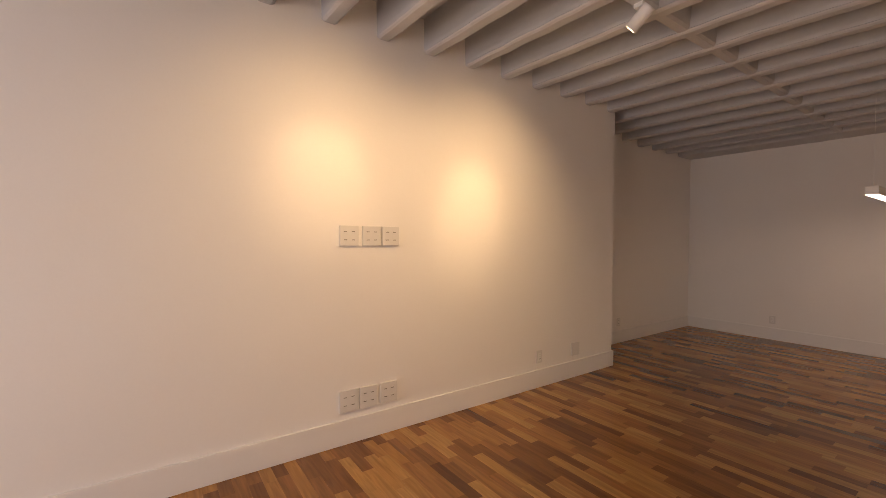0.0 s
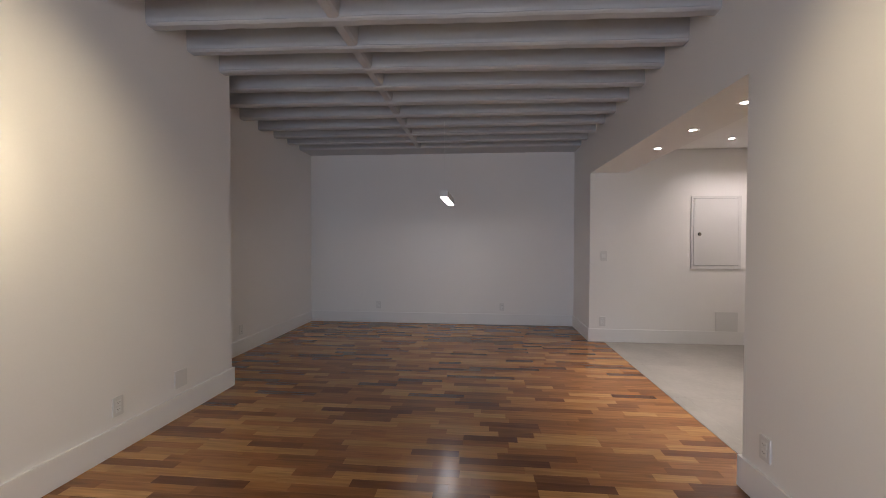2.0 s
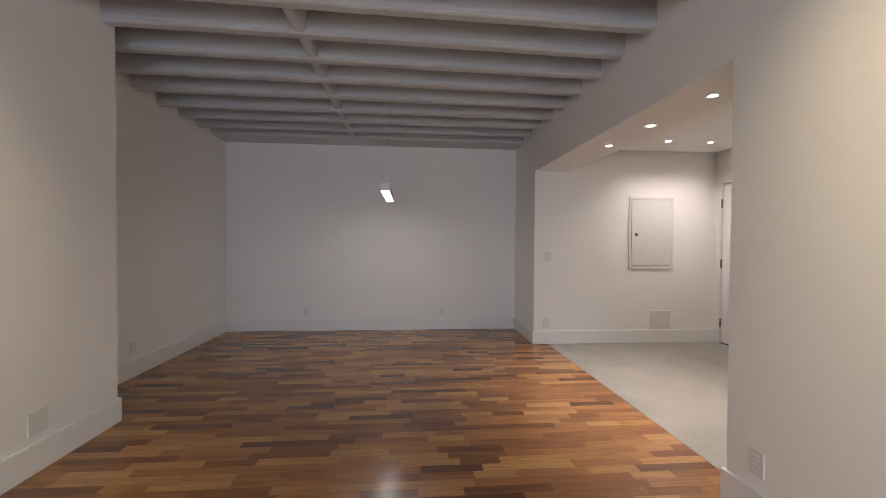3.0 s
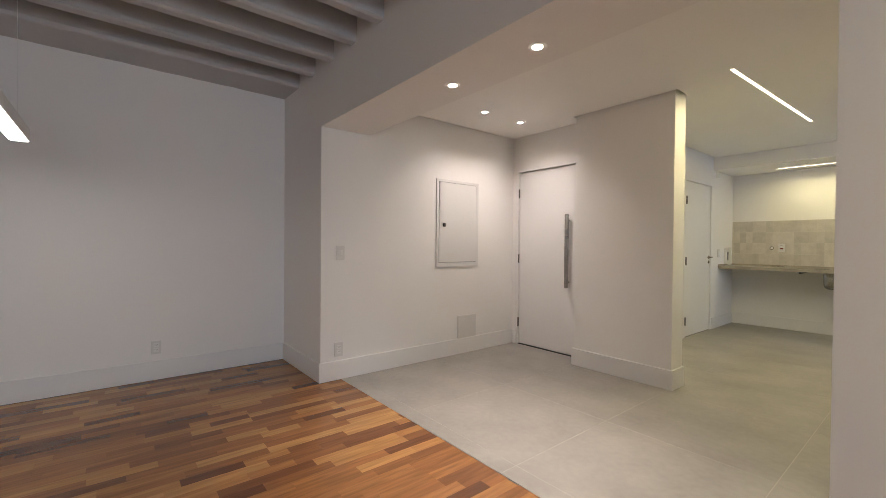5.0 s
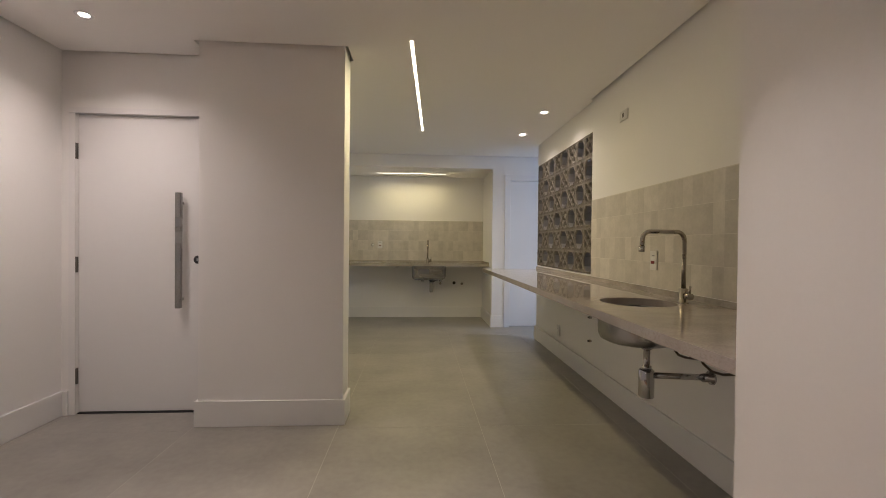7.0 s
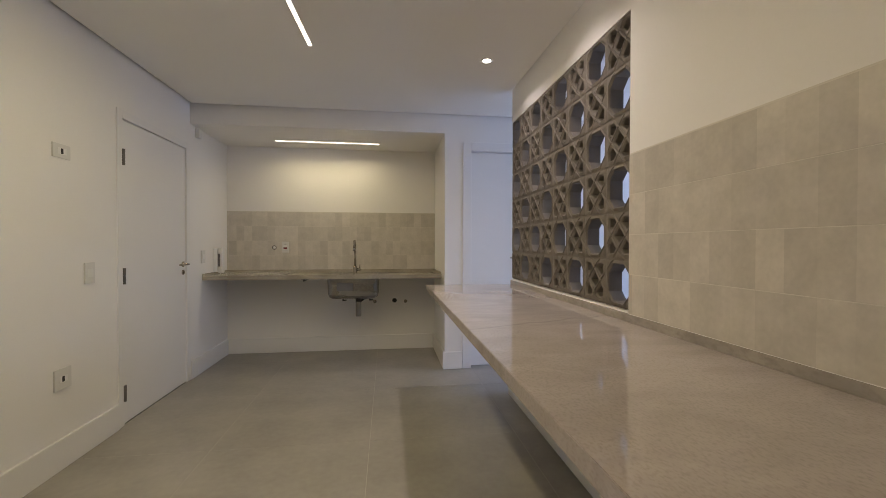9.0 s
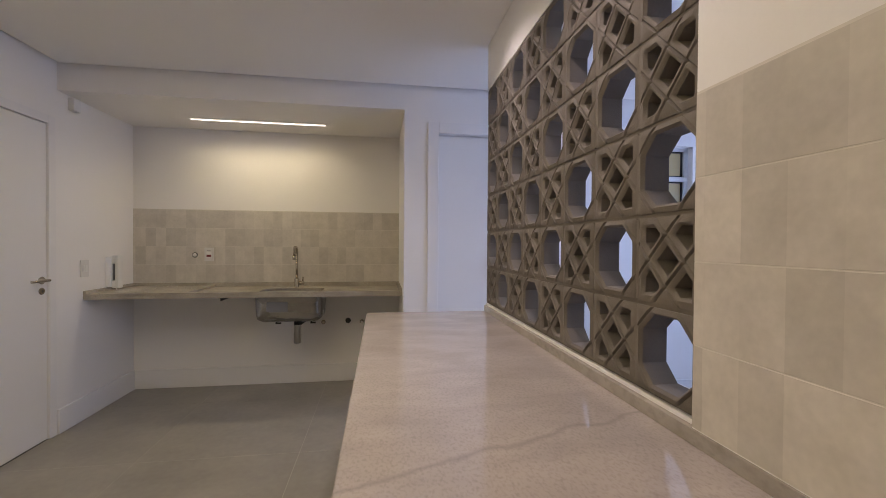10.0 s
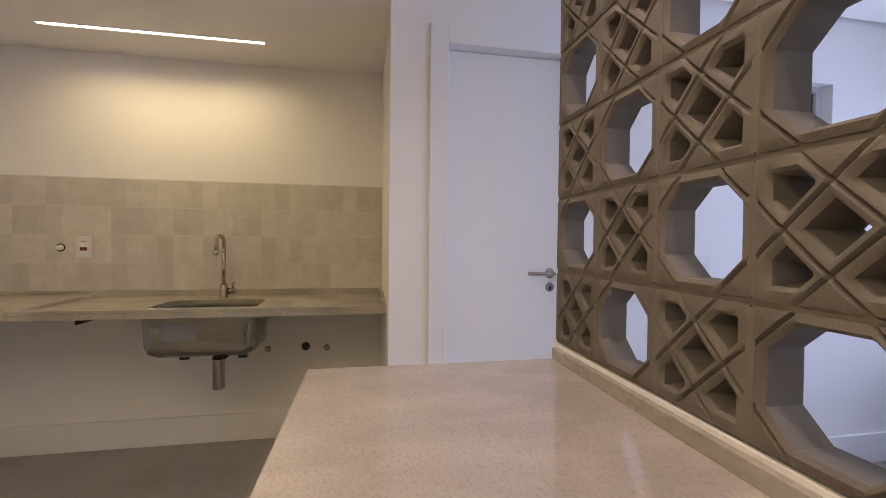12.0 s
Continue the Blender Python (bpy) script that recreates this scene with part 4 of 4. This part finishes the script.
def breeze_block(name, lattice):
    """One block, face in the plane x = 0, turned outwards along +x; diagonal grooves run on from block to block."""
    h, c, w, g, e = 0.1025, 0.0600, 0.0155 if lattice else 0.0125, 0.0045, 0.0060
    bm = bmesh.new()
    vs = [bm.verts.new((0, y, z)) for y, z in ((-h, -h), (h, -h), (h, h), (-h, h))]
    bm.faces.new(vs)

    def cut(ny, nz, d):
        n = Vector((0, ny, nz)).normalized()
        geom = list(bm.verts) + list(bm.edges) + list(bm.faces)
        bmesh.ops.bisect_plane(bm, geom=geom, plane_co=n * d, plane_no=n, dist=1e-6)

    r2 = math.sqrt(2)
    inner = 0.080 if lattice else 0.0845
    if lattice:
        offs = sorted({s * q / r2 for s in (1, -1) for q in (c - w * r2, c - (w - e) * r2, c - g * r2, c, c + g * r2, c + (w - e) * r2, c + w * r2)})
        lim = inner
        for o in offs:
            cut(1, 1, o), cut(1, -1, o)
    else:
        k = 2 * h - c
        offs = [s * q / r2 for s in (1, -1) for q in (k + g * r2, k, k - g * r2, k - (w - e) * r2, k - w * r2)]
        for o in offs:
            cut(1, 1, o), cut(1, -1, o)
    for d in (-inner, -inner - e, inner, inner + e):
        cut(1, 0, d), cut(0, 1, d)
    ins = 1e-5

    def hole(y, z, grow=0.0):
        a, b = y + z, y - z
        if max(abs(y), abs(z)) > inner + grow - ins:
            return False
        if not lattice:
            return abs(y) + abs(z) < 2 * h - c - w * r2 + grow * r2 - ins
        lo, hi = c - w * r2 + grow * r2, c + w * r2 - grow * r2
        return (abs(a) < lo - ins and abs(b) < lo - ins) or (abs(a) > hi + ins and abs(b) < lo - ins) or (abs(b) > hi + ins and abs(a) < lo - ins)

    gone = [f for f in bm.faces if hole(*f.calc_center_median()[1:])]
    bmesh.ops.delete(bm, geom=gone, context="FACES")
    front = list(bm.faces)
    rim = {v for ed in bm.edges if ed.is_boundary for v in ed.verts if max(abs(v.co.y), abs(v.co.z)) < h - 1e-4}
    outer = {v for ed in bm.edges if ed.is_boundary for v in ed.verts if max(abs(v.co.y), abs(v.co.z)) > h - 1e-4}
    ext = bmesh.ops.extrude_face_region(bm, geom=front)
    back = [v for v in ext["geom"] if isinstance(v, bmesh.types.BMVert)]
    backs = set(back)
    far = 0.062
    spots = ((0, 0), (far, far), (far, -far), (-far, far), (-far, -far))
    # which skin faces the room is settled here: the extruded copy moves back
    for v in back:
        v.co.x = -DEPTH
        if lattice and max(abs(v.co.y), abs(v.co.z)) < h - 1e-4:
            y, z = v.co.y, v.co.z
            cy, cz = min(spots, key=lambda q: (q[0] - y) ** 2 + (q[1] - z) ** 2)
            if any(hole(y + dy, z + dz, 0.001) for dy, dz in ((0.002, 0), (-0.002, 0), (0, 0.002), (0, -0.002))) or (abs(y) < 0.086 and abs(z) < 0.086):
                v.co.y, v.co.z = cy + (y - cy) * 0.36, cz + (z - cz) * 0.36
    # the small openings run straight in and close only near the back
    geom = list(bm.verts) + list(bm.edges) + list(bm.faces)
    ring = bmesh.ops.bisect_plane(bm, geom=geom, plane_co=(-0.044, 0, 0), plane_no=(1, 0, 0), dist=1e-6)
    middle = {v for v in ring["geom_cut"] if isinstance(v, bmesh.types.BMVert)}
    for v in middle:
        y, z = v.co.y, v.co.z
        if lattice and max(abs(y), abs(z)) < h - 1e-4:
            cy, cz = min(spots, key=lambda q: (q[0] - y) ** 2 + (q[1] - z) ** 2)
            v.co.y, v.co.z = cy + (y - cy) * 1.42, cz + (z - cz) * 1.42
    for v in bm.verts:
        if v in backs or v in middle:
            continue
        y, z = v.co.y, v.co.z
        lines = (abs(abs(y + z) - c), abs(abs(y - z) - c)) if lattice else (abs(abs(y) + abs(z) - (2 * h - c)),)
        if v in rim:
            v.co.x -= 0.009
        elif v in outer:
            v.co.x -= 0.004
        if min(lines) < 1e-4 and v not in rim:
            v.co.x = min(v.co.x, -0.0085)
        v.co.x += 0.0012 * noise.noise(Vector((y * 60, z * 60, 1.0 + lattice)))
    bmesh.ops.recalc_face_normals(bm, faces=bm.faces)
    for f in bm.faces:
        f.smooth = True
    for ed in bm.edges:
        wall = min(abs(f.normal.x) for f in ed.link_faces) < 0.45
        ed.smooth = ed.calc_face_angle(0) < (0.45 if wall else 1.0)
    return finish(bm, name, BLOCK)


screen = thing("breeze_block_screen", pose(BX - 0.011, BY0, 0.960), "screen of grey cement breeze blocks with octagon openings", "block screen")
bm = bmesh.new()
for r in range(ROWS_N + 1):
    z = r * RISE
    box(bm, -DEPTH + 0.006, -0.0072, -COLS_N * PITCH - 0.008, -0.002, max(0.0, z - 0.008), min(ROWS_N * RISE, z + 0.008))
for q in range(COLS_N + 1):
    y = -q * PITCH
    for r in range(ROWS_N):
        box(bm, -DEPTH + 0.006, -0.0042, max(-COLS_N * PITCH - 0.008, y - 0.010), min(0.0, y + 0.006), r * RISE + 0.008, (r + 1) * RISE - 0.008)
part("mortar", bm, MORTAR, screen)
KINDS = (breeze_block("breeze_block", False), breeze_block("breeze_block", True))
for r in range(ROWS_N):
    for q in range(COLS_N):
        ob = new("breeze_block", KINDS[(r + q) % 2])
        ob.parent = screen
        ob.matrix_basis = pose(random.uniform(-0.0012, 0.0012), -(q + 0.5) * PITCH + random.uniform(-0.0008, 0.0008), (r + 0.5) * RISE, random.uniform(-0.3, 0.3), random.uniform(-0.25, 0.25), random.uniform(-0.25, 0.25))

# ---- wall tiles ----
TW = 0.0832


def tile_mesh(w, h):
    bm = boxes((-w / 2, w / 2, 0.0, 0.007, -h / 2, h / 2))
    top = [e for e in bm.edges if all(v.co.y > 0.006 for v in e.verts) and abs(e.verts[0].co.z - e.verts[1].co.z) < 1e-5]
    bmesh.ops.bevel(bm, geom=top, offset=0.0006, segments=1, affect="EDGES")
    return finish(bm, "tile", WALLTILE)


def tile_field(name, origin, turn, length, height, label):
    """Rows of small upright tiles from a lower corner, along local x, with hairline joints."""
    f = thing(name, pose(*origin, 0, 0, turn), label, "wall tiles")
    # pale bed stands 4 mm above the tiles, a painted highlight for their lit top edge
    part("bed_and_lit_edge", boxes((0.0, length, 0.0005, 0.0062, 0.0, height + 0.004)), JOINT, f)
    rows, cols = 4, int(length / TW)
    th = height / rows
    full, last = tile_mesh(TW, th - 0.0022), tile_mesh(length - cols * TW - 0.0004, th - 0.0022)
    for r in range(rows):
        for q in range(cols + 1):
            w = TW if q < cols else length - cols * TW
            ob = new("tile", full if q < cols else last)
            ob.parent = f
            ob.matrix_basis = pose(q * TW + w / 2, random.uniform(0.0, 0.00025), (r + 0.5) * th, random.uniform(-0.1, 0.1), 0, 0)


tile_field("niche_wall_tiles", (NX + 0.001, NB, 0.947), 0, KX - NX - 0.002, 0.661, "beige handmade-look wall tiles in uneven tones")
tile_field("bar_wall_tiles", (BX - 0.006, -1.171, 0.948), -90, -1.171 - BY0, 0.674, "beige handmade-look wall tiles in uneven tones")

# ---- floor tiles ----
TX, TY, XJ, YJ = 0.945, 0.936, 3.755, -1.965
meshes = {}


def piece(name, mat, x0, x1, y0, y1, thick, bevel, parent):
    """A floor piece; alike sizes share one mesh."""
    key = (name, round(x1 - x0, 4), round(y1 - y0, 4))
    if key not in meshes:
        a, b = (x1 - x0) / 2, (y1 - y0) / 2
        bm = bmesh.new()
        v = [bm.verts.new(p) for p in ((-a, -b, -thick), (a, -b, -thick), (a, b, -thick), (-a, b, -thick), (-a, -b, -bevel), (a, -b, -bevel), (a, b, -bevel), (-a, b, -bevel),
             (-a + bevel, -b + bevel, 0), (a - bevel, -b + bevel, 0), (a - bevel, b - bevel, 0), (-a + bevel, b - bevel, 0))]
        for s in (0, 4):
            for i in range(4):
                j = (i + 1) % 4
                bm.faces.new((v[s + i], v[s + j], v[s + 4 + j], v[s + 4 + i]))
        bm.faces.new(v[8:12])
        meshes[key] = finish(bm, name, mat)
    ob = new(name, meshes[key])
    ob.parent = parent
    ob.matrix_basis = pose((x0 + x1) / 2, (y0 + y1) / 2, 0)
    return ob


for i in range(-5, 5):
    for j in range(-6, 3):
        x0, x1 = max(XJ + i * TX, -0.2), min(XJ + (i + 1) * TX, FX)
        y0, y1 = max(YJ + j * TY, NB), min(YJ + (j + 1) * TY, -0.905)
        if x1 - x0 > 0.02 and y1 - y0 > 0.02:
            piece("floor_tile", PORCELAIN, x0 + 0.0016, x1 - 0.0016, y0 + 0.0016, y1 - 0.0016, 0.003, 0.0004, floor_kitchen)

# ---- hardwood strips ----
SW = 0.0735
LENGTHS = (0.24, 0.30, 0.36, 0.42, 0.48, 0.54)
rng = random.Random(7)
verts, faces = [], []
x = -3.0
while x < XF:
    x1 = min(x + SW, XF)
    lo = -0.90 if JX < x + 0.03 < FX else YR
    hi = YL if x + 0.03 < 4.58 else YLF
    y = lo - rng.uniform(0, 0.3)
    while y < hi:
        y1 = y + rng.choice(LENGTHS)
        a, b = max(y, lo), min(y1, hi)
        if b - a > 0.01:
            if 2.55 < x < 4.75 and b - a > 0.05:
                piece("strip", WOOD, x, x1, a, b, 0.004, 0.0005, floor_living)
            else:
                n0 = len(verts)
                verts += [(x, a, -0.004), (x1, a, -0.004), (x1, b, -0.004), (x, b, -0.004), (x, a, -0.0005), (x1, a, -0.0005), (x1, b, -0.0005), (x, b, -0.0005),
                          (x + 0.0005, a + 0.0005, 0), (x1 - 0.0005, a + 0.0005, 0), (x1 - 0.0005, b - 0.0005, 0), (x + 0.0005, b - 0.0005, 0)]
                for s in (0, 4):
                    faces += [(n0 + s + i, n0 + s + (i + 1) % 4, n0 + s + 4 + (i + 1) % 4, n0 + s + 4 + i) for i in range(4)]
                faces.append((n0 + 8, n0 + 9, n0 + 10, n0 + 11))
        y = y1
    x = x1
me = bpy.data.meshes.new("strips")
me.from_pydata(verts, [], faces)
me.materials.append(WOOD_ALL)
ob = new("strips", me)
ob.parent = floor_living
tagged(ob, kind="stuff")
